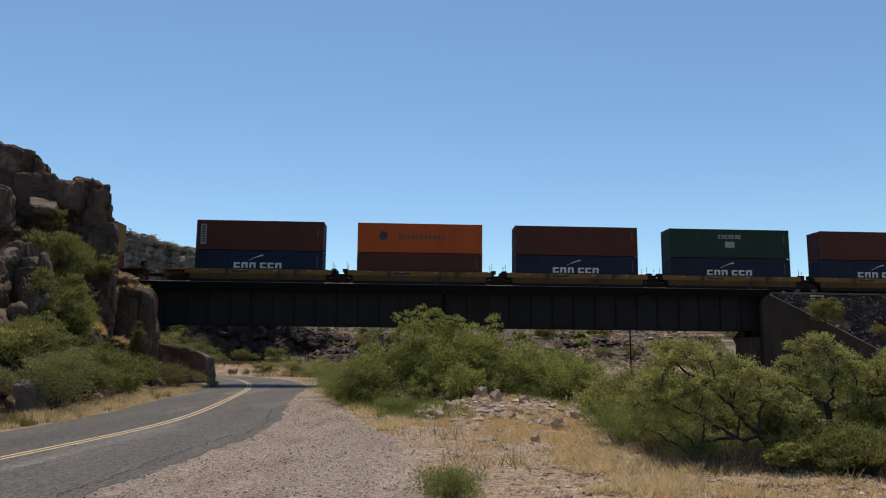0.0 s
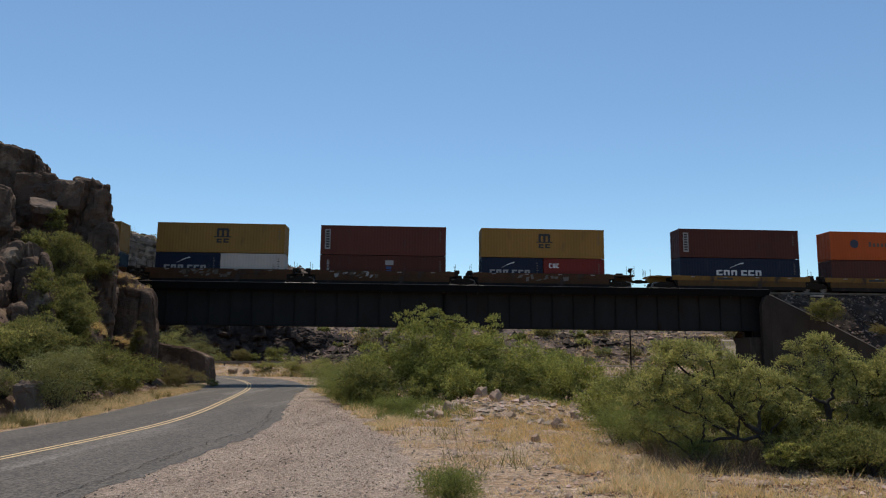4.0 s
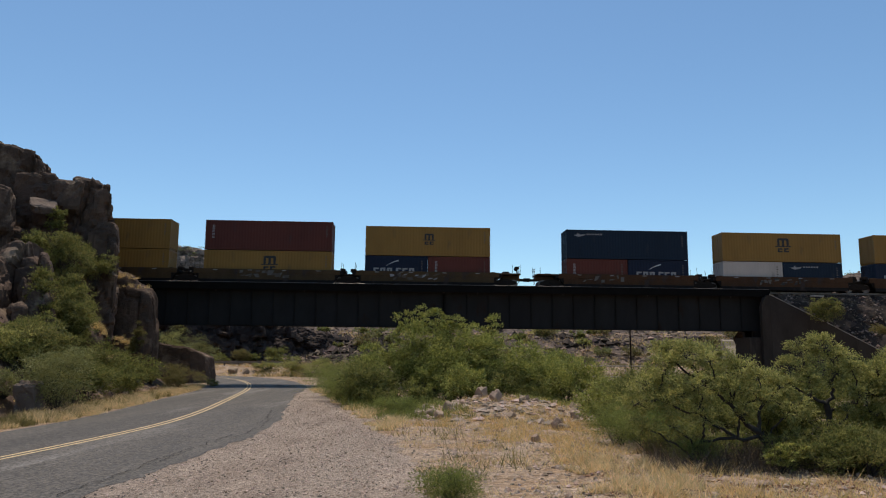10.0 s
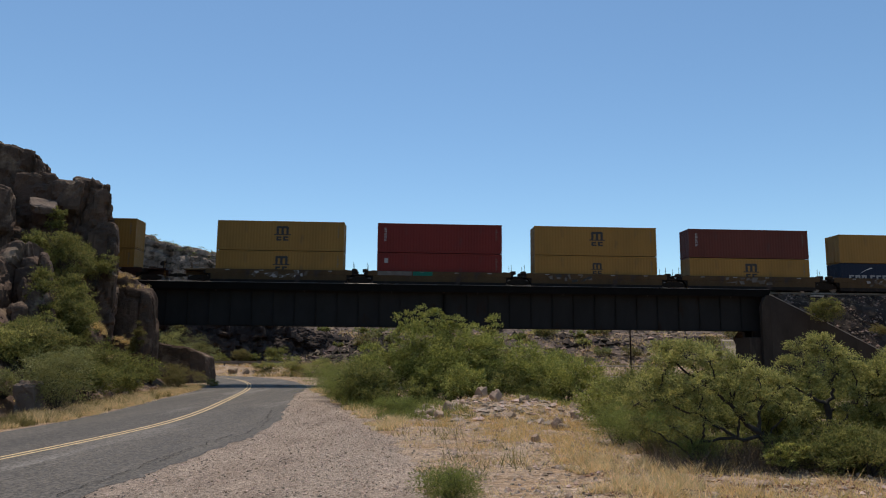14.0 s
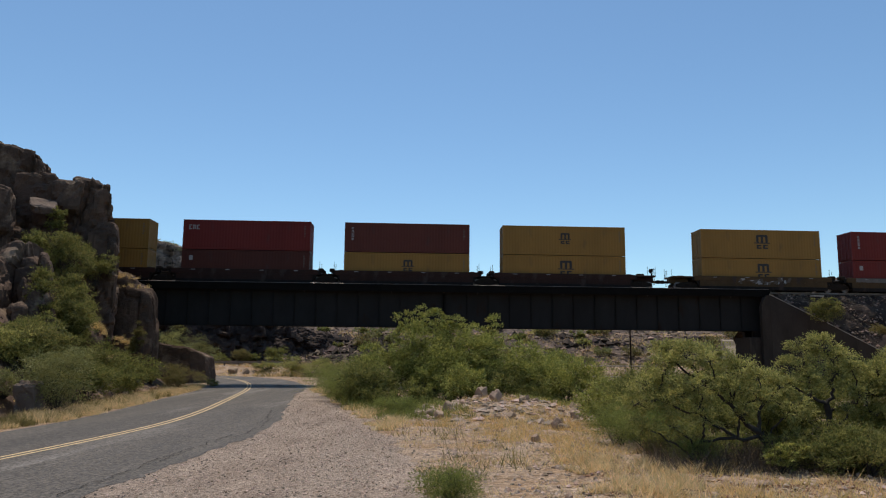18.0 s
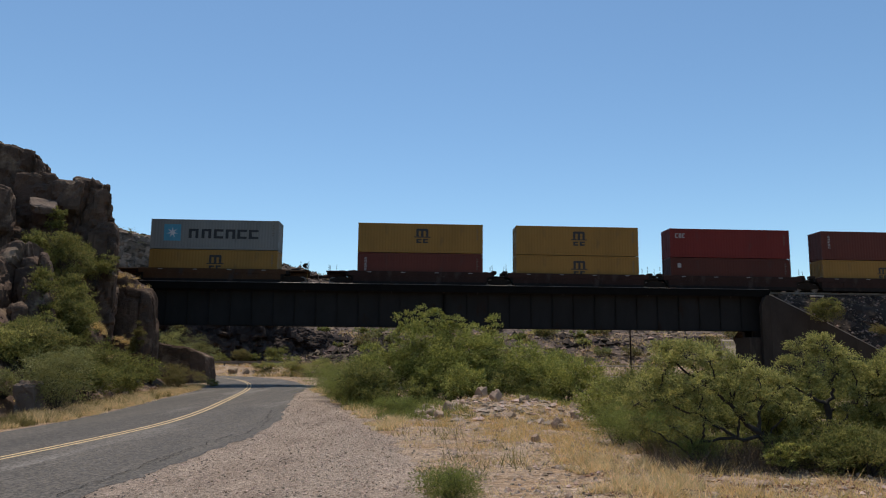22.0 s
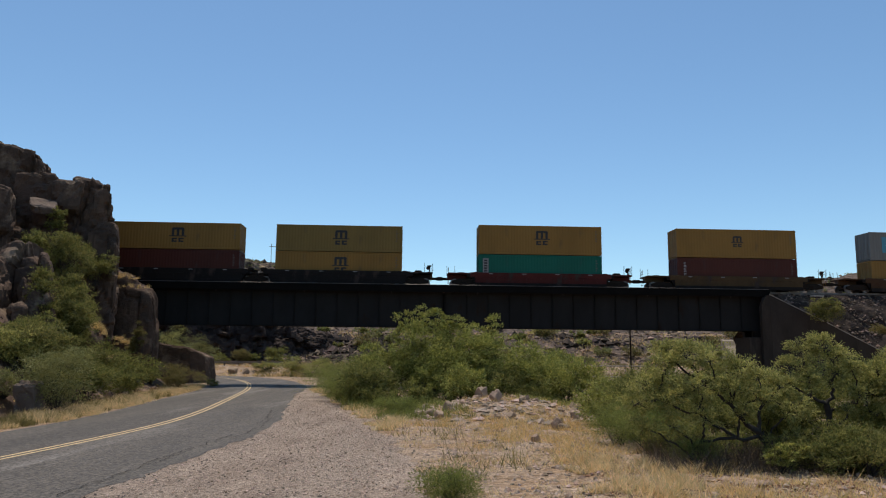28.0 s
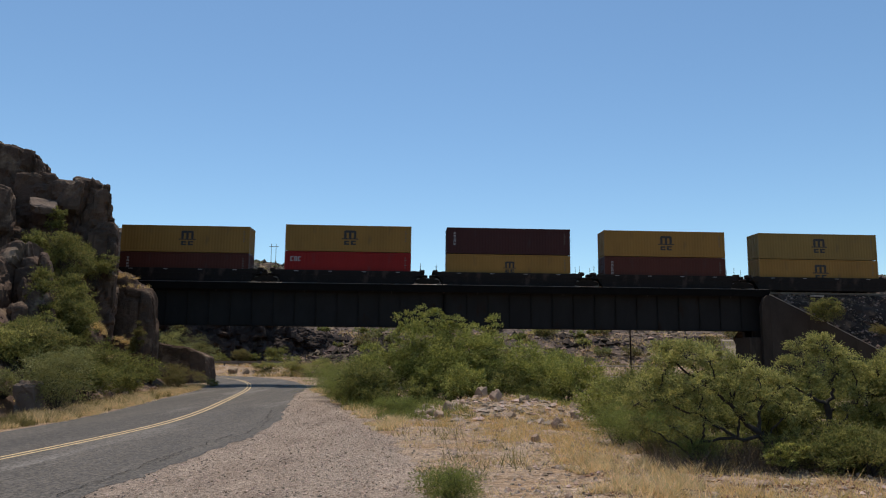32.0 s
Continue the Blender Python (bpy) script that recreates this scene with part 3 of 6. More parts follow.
# fill behind the abutments that carries the track
def embankment(name, s0, s1, low_of, label):
    v, f = [], []
    ss = np.arange(s0, s1, 0.6)
    rows = 26
    for s in ss:
        for j in range(rows + 1):
            k = j / rows
            if k < 0.6:
                q = k / 0.6
                y0 = low_of(s)[0]
                y = y0 + (-1.75 - y0) * q
                z = low_of(s)[1] + (-0.35 - low_of(s)[1]) * q
                z += 0.35 * math.sin(math.pi * q) * fract((s * 0.5, q * 5, 1.7), 4) * 2
            elif k < 0.8:
                y = -1.75 + 3.5 * (k - 0.6) / 0.2
                z = -0.33
            else:
                q = (k - 0.8) / 0.2
                y, z = 1.75 + 14 * q, -0.33 - 9 * q
            v.append((s, y, z))
    n = rows + 1
    for i in range(len(ss) - 1):
        for j in range(rows):
            f.append((i * n + j, (i + 1) * n + j, (i + 1) * n + j + 1, i * n + j + 1))
    # The slope's shade beside the train is part of this dark colour.
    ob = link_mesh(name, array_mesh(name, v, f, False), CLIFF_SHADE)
    ob.matrix_world = TRACK
    return tagged(ob, label, "embankment", kind="structure")


def wing_low(s):
    """Foot of the fill: on the wing wall's top first, then out on the ground."""
    d = (s - WING_S) / math.cos(radians(25))
    z = float(np.interp(d, [p[0] for p in WING], [p[1] for p in WING]))
    return -2.25 - (min(s, 50) - WING_S) * math.tan(radians(25)), max(z - 0.05, -9.8)


embankment("embankment", 36.35, 130, wing_low, "rubble embankment carrying the railway track")
embankment("embankment", -130, -27.6, lambda s: (-6.0, -3.0), "rocky track bed cut into the cliff")

# ---- the train ----
UP = {"maroon": (0.080, 0.021, 0.013), "red": (0.160, 0.020, 0.015), "bright_red": (0.25, 0.012, 0.010), "brown": (0.052, 0.015, 0.013), "rust": (0.115, 0.030, 0.020),
      "yellow": (0.285, 0.152, 0.036), "khaki": (0.235, 0.15, 0.043), "navy": (0.008, 0.014, 0.034), "blue": (0.008, 0.018, 0.035), "orange": (0.43, 0.078, 0.012),
      "green": (0.013, 0.036, 0.020), "teal": (0.008, 0.125, 0.085), "white": (0.52, 0.44, 0.38), "grey": (0.215, 0.205, 0.185)}
PAINT = {k: material("paint_" + k, c, tuple(v * 0.78 for v in c), 0.55, scale=0.5, fine=9, bump=0.06, third=tuple(v * 0.6 + 0.012 for v in c), third_scale=0.8, third_edge=0.66,
                     stretch=(1, 1, 0.3), bump_dist=0.01, gloss=0.18) for k, c in UP.items()}
MARK_WHITE = material("white_marking", (0.60, 0.60, 0.60), (0.45, 0.45, 0.45), 0.6, scale=2, fine=12, bump=0)
MARK_DARK = material("dark_marking", (0.018, 0.015, 0.014), (0.012, 0.010, 0.010), 0.6, scale=2, fine=12, bump=0)
MARK_BLUE = material("blue_marking", (0.02, 0.06, 0.18), (0.015, 0.04, 0.12), 0.6, scale=2, fine=12, bump=0)
MARK_NAVY = material("navy_marking", (0.02, 0.024, 0.05), (0.015, 0.018, 0.035), 0.6, scale=2, fine=12, bump=0)
MARK_SKY = material("light_blue_marking", (0.07, 0.27, 0.36), (0.055, 0.22, 0.30), 0.6, scale=2, fine=12, bump=0)
MARK_SOFT = material("worn_marking", (0.09, 0.06, 0.035), (0.06, 0.04, 0.03), 0.6, scale=2, fine=12, bump=0)
MARK_FADED = material("dusty_marking", (0.14, 0.115, 0.095), (0.08, 0.066, 0.056), 0.6, scale=2, fine=12, bump=0)
MARK_PALE = material("faded_marking", (0.32, 0.30, 0.29), (0.24, 0.22, 0.21), 0.6, scale=2, fine=12, bump=0)
# The last entry is the yellow with the top chord's shade put into its colour.
CAR = {k: material("car_" + k, c, tuple(v * 0.6 for v in c), 0.65, scale=0.8, fine=10, bump=0.1, third=(0.045, 0.03, 0.024), third_scale=0.9, third_edge=0.6, stretch=(1, 1, 0.5), gloss=0.15)
       for k, c in {"yellow": (0.225, 0.118, 0.028), "rusty": (0.080, 0.036, 0.015), "dull": (0.090, 0.052, 0.022), "oxide": (0.040, 0.017, 0.012), "red": (0.095, 0.018, 0.014), "black": (0.017, 0.012, 0.010), "shaded_yellow": (0.12, 0.062, 0.020)}.items()}
LAMP_YELLOW = material("reflector", (0.75, 0.50, 0.08), (0.65, 0.42, 0.06), 0.5, scale=3, fine=20, bump=0)

MESH = {}


def shared(key, make, mat, parent, name, label=""):
    """A part whose mesh is made once for each key."""
    if key not in MESH:
        bm = make()
        me = bpy.data.meshes.new(name)
        bm.to_mesh(me)
        bm.free()
        me.materials.append(mat)
        MESH[key] = me
    return link_mesh(name, MESH[key], None, parent, label)


def corrugated(length, h0, h1, depth=0.011, pitch=0.28):
    """A trapezoid-corrugated sheet along x, from h0 to h1, standing in y = 0 with its ribs towards -y."""
    bm = bmesh.new()
    n = int(length / pitch)
    p = length / n
    pts = []
    for i in range(n):
        x = -length / 2 + i * p
        pts += [(x, 0), (x + 0.26 * p, 0), (x + 0.5 * p, depth), (x + 0.76 * p, depth)]
    pts.append((length / 2, 0))
    lo = [bm.verts.new((x, y, h0)) for x, y in pts]
    hi = [bm.verts.new((x, y, h1)) for x, y in pts]
    for i in range(len(pts) - 1):
        bm.faces.new((lo[i], lo[i + 1], hi[i + 1], hi[i]))
    return bm


def outline(pts, t=0.006):
    bm = bmesh.new()
    prism_sz(bm, pts, -t, 0)
    return bm


def bar(x0, x1, z0, z1, t=0.006):
    return lambda: outline([(x0, z0), (x1, z0), (x1, z1), (x0, z1)], t)


def hook(x0, x1, z0, z1, w, turn):
    """A plain angular stroke shape that fills the place of one character."""
    if turn == 0:
        q = [(x0, z0), (x1, z0), (x1, z0 + w), (x0 + w * 1.3, z0 + w), (x0 + w * 1.3, z1 - w), (x1, z1 - w), (x1, z1), (x0, z1)]
    else:
        q = [(x0, z0), (x0 + w * 1.3, z0), (x0 + w * 1.3, z1 - w), (x1 - w * 1.3, z1 - w), (x1 - w * 1.3, z0), (x1, z0), (x1, z1), (x0, z1)]
    return lambda: outline(q)


def comb(c, w, z0, z1):
    """Three stems under one head."""
    x = [c + w * k for k in (-.45, -.27, -.09, .09, .27, .45)]
    h = z1 - (z1 - z0) * 0.28
    q = [(x[0], z0), (x[1], z0), (x[1], h), (x[2], h), (x[2], z0), (x[3], z0), (x[3], h), (x[4], h), (x[4], z0), (x[5], z0), (x[5], z1 - 0.08), (x[5] - 0.12, z1), (x[0] + 0.12, z1), (x[0], z1 - 0.08)]
    return lambda: outline(q)


def swoosh(c, k, H):
    def make():
        n = 12
        up = [(c + (-1.1 + 1.5 * i / n) * k, H - 0.98 + 0.48 * math.sin(i / n * 1.35) + 0.03 + 0.09 * i / n) for i in range(n + 1)]
        low = [(c + (-1.1 + 1.5 * i / n) * k, H - 0.98 + 0.48 * math.sin(i / n * 1.35)) for i in range(n + 1)]
        return outline(low + up[::-1])
    return make


def star(cx, cz):
    return lambda: outline([(cx + (0.54 if i % 2 == 0 else 0.18) * math.cos(math.pi / 2 + i * math.pi / 7), cz + (0.54 if i % 2 == 0 else 0.18) * math.sin(math.pi / 2 + i * math.pi / 7)) for i in range(14)], 0.012)


def mark_maker(kind, L, H):
    """The painted marks of a container's long side as plain shapes: (name, mesh maker, material)."""
    e = -L / 2
    out = []
    if kind in ("crest", "small_crest"):
        w, c, top, mm = (1.3, 0.15, H - 0.5, MARK_DARK) if kind == "crest" else (1.0, 0.1, H - 0.68, MARK_DARK)
        k = w / 1.3
        out += [("emblem", comb(c, w, top - 0.78 * k, top), mm), ("emblem_bar", bar(c - w * .62, c + w * .62, top - 0.88 * k, top - 0.785 * k), mm),
                ("letter", hook(c - w * .44, c - w * .06, top - 1.42 * k, top - 1.02 * k, 0.145 * k, 0), mm), ("letter", hook(c + w * .06, c + w * .44, top - 1.42 * k, top - 1.0 * k, 0.145 * k, 0), mm)]
    elif kind in ("wide_name", "name20"):
        k, c = (0.92, 0.0) if kind == "wide_name" else (0.80, -0.1)
        for x, turn in ((-2.3, 0), (-1.5, 1), (-0.68, 1), (0.42, 0), (1.2, 0), (2.0, 1)):
            out.append(("letter", hook((x - 0.32) * k + c, (x + 0.32) * k + c, H - 1.70, H - 1.17, 0.15, turn), MARK_WHITE if k > 0.9 else MARK_PALE))
        out.append(("swoosh", swoosh(c, k, H), MARK_WHITE))
    elif kind == "star_name":
        out += [("emblem", bar(-4.85, -3.25, H - 2.1, H - 0.5), MARK_SKY), ("star", star(-4.05, H - 1.3), MARK_WHITE)]
        for i, x in enumerate((-2.0, -0.78, 0.38, 1.5, 2.62, 3.72)):
            out.append(("letter", hook(x - 0.5, x + 0.42, H - 1.82, H - 0.92, 0.22, i in (0, 1, 3)), MARK_DARK))
    elif kind == "orange_name":
        out.append(("emblem", lambda: outline([(-3.6 + 0.45 * math.cos(i * 0.6283), H - 1.25 + 0.45 * math.sin(i * 0.6283)) for i in range(10)]), MARK_NAVY))
        out += [("letter", bar(-2.1 + i * 0.42, -1.84 + i * 0.42, H - 1.52, H - (1.02 if i in (0, 5) else 1.15)), MARK_SOFT) for i in range(11)]
    elif kind == "green_name":
        out += [("letter", hook(-1.1 + i * 0.34, -0.85 + i * 0.34, H - 0.95, H - 0.57, 0.08, i % 2), MARK_PALE) for i in range(7)]
        out.append(("emblem", bar(-0.45, 0.5, H - 1.85, H - 1.25), MARK_PALE))
    elif kind == "short_name":
        out += [("letter", hook(e + 0.55 + i * 0.36, e + 0.83 + i * 0.36, H - 0.95, H - 0.5, 0.09, i % 2), MARK_WHITE if L < 10 else MARK_PALE) for i in range(3)]
    elif kind == "strip":
        out += [("panel", bar(e + 0.42, e + 0.95, H - 2.35, H - 0.4), MARK_PALE)]
        out += [("panel_mark", bar(e + 0.52, e + 0.85, H - 2.2 + i * 0.25, H - 2.03 + i * 0.25, 0.010), MARK_DARK) for i in range(7)]
    elif kind == "column":
        out += [("mark", hook(e + 0.67, e + 0.89, H - 1.75 + i * 0.27, H - 1.56 + i * 0.27, 0.06, i % 2), MARK_PALE) for i in range(5)]
    elif kind == "square":
        out.append(("mark", bar(e + 0.7, e + 1.05, H - 1.0, H - 0.55), MARK_PALE))
    elif kind == "bird":
        out.append(("emblem", lambda: outline([(e + 0.7, H - 0.55), (e + 1.2, H - 0.72), (e + 1.75, H - 0.6), (e + 1.9, H - 0.45), (e + 1.4, H - 0.5), (e + 1.15, H - 0.32), (e + 1.05, H - 0.5)]), MARK_PALE))
        out += [("letter", bar(e + 2.05 + i * 0.27, e + 2.22 + i * 0.27, H - 0.52, H - 0.38), MARK_PALE) for i in range(6)]
    elif kind == "square_blue":
        out.append(("mark", bar(0.2, 1.0, H - 0.9, H - 0.45), MARK_PALE))
        out += [("mark", bar(0.3, 0.8, H - 1.3 - i * 0.35, H - 1.05 - i * 0.35), MARK_BLUE) for i in range(2)]
    for i in range(5):
        z = H - 0.55 - i * 0.24
        out.append(("number_panel", bar(L / 2 - 0.62, L / 2 - (0.44 if i % 2 else 0.5), z, z + 0.1, 0.004), MARK_FADED))
    return out


def container(L, H, colour, kinds, label, W=2.438):
    """A shipping container standing on its bottom's centre; its seen long side faces -y."""
    ob = tagged(new("shipping_container"), label, "container", group="containers on the train")
    m = PAINT[colour]
    k = (L, H, colour)
    for sign, rz in ((-1, 0), (1, 180)):
        p = shared((k, "side"), lambda: corrugated(L - 0.3, 0.17, H - 0.12), m, ob, "side_panel")
        p.matrix_local = pose(0, sign * (W / 2 - 0.02), 0, 0, 0, rz)
    p = shared((k, "end"), lambda: corrugated(W - 0.3, 0.17, H - 0.12, 0.04, 0.25), m, ob, "end_panel")
    p.matrix_local = pose(L / 2 - 0.03, 0, 0, 0, 0, 90)

    def leaf():
        bm = boxes((-0.02, 0.02, 0.006, W / 2 - 0.14, 0.17, H - 0.12), bevel=0.006)
        for z in np.linspace(0.4, H - 0.4, 5):
            box(bm, -0.035, -0.0205, 0.03, W / 2 - 0.17, z - 0.05, z + 0.05)
        return bm
    for sign in (-1, 1):
        d = shared((k, "door", sign), lambda: leaf(), m, ob, "door")
        d.matrix_local = pose(-L / 2 + 0.06, 0, 0) if sign > 0 else pose(-L / 2 + 0.06, -W / 2 + 0.134, 0)
        for y in (0.35, 0.85):
            def rod():
                bm = bmesh.new()
                tube(bm, (-0.055, y, 0.12), (-0.055, y, H - 0.1), 0.02, sides=6)
                return bm
            shared((k, "rod", y), rod, m, d, "lock_rod")
    shared((k, "roof"), lambda: boxes((-L / 2 + 0.08, L / 2 - 0.08, -W / 2 + 0.06, W / 2 - 0.06, H - 0.05, H - 0.02)), m, ob, "roof")
    shared((k, "floor"), lambda: boxes((-L / 2 + 0.1, L / 2 - 0.1, -W / 2 + 0.1, W / 2 - 0.1, 0.05, 0.14)), m, ob, "floor")
    for x in (-1, 1):
        for y in (-1, 1):
            p = shared((k, "post"), lambda: boxes((-0.08, 0.08, -0.075, 0.075, 0.12, H - 0.12), bevel=0.01), m, ob, "corner_post")
            p.location = (x * (L / 2 - 0.081), y * (W / 2 - 0.077), 0)
            for z in (0.0, H - 0.118):
                p = shared((k, "casting"), lambda: boxes((-0.088, 0.088, -0.08, 0.08, 0, 0.118), bevel=0.012), m, ob, "corner_casting")
                p.location = (x * (L / 2 - 0.088), y * (W / 2 - 0.08), z)
    for y in (-1, 1):
        for z, n in ((0.02, "bottom_rail"), (H - 0.118, "top_rail")):
            p = shared((k, n), lambda: boxes((-L / 2 + 0.178, L / 2 - 0.178, -0.03, 0.03, 0, 0.11 if n == "top_rail" else 0.15), bevel=0.008), m, ob, n)
            p.location = (0, y * (W / 2 - 0.031), z)
    for x in (-1, 1):
        p = shared((k, "header"), lambda: boxes((-0.04, 0.04, -W / 2 + 0.162, W / 2 - 0.162, H - 0.118, H - 0.01), bevel=0.008), m, ob, "header")
        p.location = (x * (L / 2 - 0.045), 0, 0)
    for kind in kinds:
        for i, (n, make, mm) in enumerate(mark_maker(kind, L, H)):
            key = (kind, i, L, H)
            if kind != kinds[-1] and n == "number_panel":
                continue
            p = shared(key, make, mm, ob, n)
            p.location = (0, -W / 2 + 0.0165, 0)
    return ob


HC, STD, L40, L20 = 2.896, 2.591, 12.192, 6.058
# stacks from the head of the train: place along the train, lower boxes, upper box; a box is (colour, height, marks)
Y1, Y2 = ("yellow", HC, ("crest",)), ("yellow", HC, ("small_crest",))
NAVY40 = ("navy", HC, ("wide_name",))
NAVY20 = ("navy", STD, ("name20",))
STACKS = [
    (47.52, NAVY40, ("maroon", HC, ("none",)), "yellow"), (32.12, NAVY40, ("green", HC, ("green_name",)), "yellow"), (16.69, NAVY40, ("maroon", HC, ("none",)), "yellow"),
    (1.23, ("maroon", HC, ("none",)), ("orange", HC, ("orange_name",)), "yellow"), (-14.24, NAVY40, ("maroon", HC, ("strip",)), "yellow"),
    (-34.0, [NAVY20, ("red", STD, ("short_name",))], Y1, "rusty"), (-49.66, ("maroon", STD, ("square_blue", "column")), ("rust", HC, ("strip",)), "rusty"),
    (-65.29, [NAVY20, ("white", STD, ("none",))], Y1, "rusty"), (-80.91, [("white", STD, ("none",)), ("blue", STD, ("bird",))], Y1, "rusty"),
    (-96.6, [("rust", STD, ("column",)), NAVY20], ("blue", HC, ("bird",)), "rusty"),
    (-116.35, [NAVY20, ("rust", STD, ("column",))], Y2, "dull"), (-131.75, Y1, ("rust", HC, ("column",)), "dull"), (-147.23, Y2, Y1, "dull"),
    (-162.65, ("red", HC, ("square",)), ("red", HC, ("column",)), "dull"), (-178.09, Y1, Y1, "dull"),
    (-197.95, Y1, Y2, "oxide"), (-213.42, Y2, ("rust", HC, ("column",)), "oxide"), (-228.91, ("maroon", HC, ("square",)), ("red", HC, ("short_name",)), "oxide"),
    (-244.3, Y1, Y1, "oxide"), (-259.79, ("rust", HC, ("column",)), Y1, "oxide"),
    (-279.64, Y1, ("grey", HC, ("star_name",)), "rusty"), (-299.5, ("maroon", HC, ("column",)), Y2, "dull"), (-319.24, ("teal", HC, ("strip",)), Y1, "red"),
    (-338.93, Y1, ("khaki", STD, ("crest",)), "black"), (-354.56, ("maroon", HC, ("column",)), ("yellow", STD, ("crest",)), "black"),
    (-370.15, Y2, ("brown", STD, ("column",)), "black"), (-385.82, ("bright_red", HC, ("short_name",)), ("yellow", STD, ("crest",)), "black"),
    (-401.41, ("maroon", STD, ("column",)), ("yellow", STD, ("crest",)), "black")]
WORDS = {"maroon": "dark maroon", "red": "red", "bright_red": "bright red", "brown": "dark brown", "rust": "rusty red-brown", "yellow": "mustard yellow", "khaki": "khaki yellow", "navy": "navy blue",
         "blue": "dark blue", "orange": "orange", "green": "dark green", "teal": "teal green", "white": "white", "grey": "grey"}
MARK_WORDS = {"crest": "with a dark block emblem", "small_crest": "with a small dark emblem", "wide_name": "with white bars and swoosh", "name20": "with pale bars and swoosh", "star_name": "with star emblem and dark bars",
              "orange_name": "with blue emblem and bars", "green_name": "with pale bars", "short_name": "with a short pale name", "strip": "with an upright pale strip", "column": "with an upright pale marking", "square": "with a small pale square",
              "bird": "with a pale emblem in the corner", "square_blue": "with a pale and blue panel", "none": "with plain corrugated sides"}
WELL_FLOOR = 0.36
GROUPS = [(0, 5), (5, 10), (10, 15), (15, 20), (20, 21), (21, 22), (22, 23), (23, 28)]
MOVERS = []
WHEELS = []


def bogie_parts(car, x):
    """A two-axle truck under the car at x."""
    b = shared("bolster", lambda: boxes((-0.25, 0.25, -1.1, 1.1, 0.45, 0.72), bevel=0.03), BLACK_STEEL, car, "bogie", "dark steel two-axle bogie")
    b.location = (x, 0, 0)
    for y in (-1, 1):
        def frame_side():
            bm = bmesh.new()
            prism_sz(bm, [(-1.15, 0.38), (-0.6, 0.28), (0.6, 0.28), (1.15, 0.38), (1.15, 0.62), (0.45, 0.84), (-0.45, 0.84), (-1.15, 0.62)], -0.07, 0.07)
            return bm
        p = shared("side_frame", frame_side, BLACK_STEEL, b, "side_frame")
        p.location = (0, y * 1.0, 0)
    for ax in (-0.89, 0.89):
        for y in (-1, 1):
            def wheel():
                bm = bmesh.new()
                disc_y(bm, 0, -0.065, 0.065, 0, 0.42, 20)
                disc_y(bm, 0, -0.085, -0.064, 0, 0.14, 10)
                return bm
            w = shared("wheel", wheel, RAIL_STEEL, b, "wheel")
            w.location = (ax, y * 0.77, 0.425)
            WHEELS.append((w, car))
        def axle():
            bm = bmesh.new()
            disc_y(bm, 0, -0.70, 0.70, 0, 0.08, 10)
            return bm
        a = shared("axle", axle, BLACK_STEEL, b, "axle")
        a.location = (ax, 0, 0.425)


def graffiti(seed, mats, car, x0, x1):
    """Loose slanted patches and strokes of faded paint on a side sill."""
    rnd = random.Random(seed)
    for k, mm in enumerate(mats):
        x = x0 + 0.2 * k
        while x < x1:
            w, h = rnd.uniform(0.18, 0.6), rnd.uniform(0.12, 0.5)
            z, lean = 0.56 + rnd.random() * (0.84 - h), rnd.uniform(-0.25, 0.25)
            q = [(x, z), (x + w * rnd.uniform(0.6, 1.0), z + rnd.uniform(0, 0.1)), (x + w + lean, z + h), (x + lean + rnd.uniform(0, 0.1), z + h - rnd.uniform(0, 0.12))]
            p = part("graffiti_stroke", outline(q), mm, car)
            p.location = (0, -1.4605 - 0.007 * k, 0)
            x += w + rnd.uniform(0.05, 0.4)


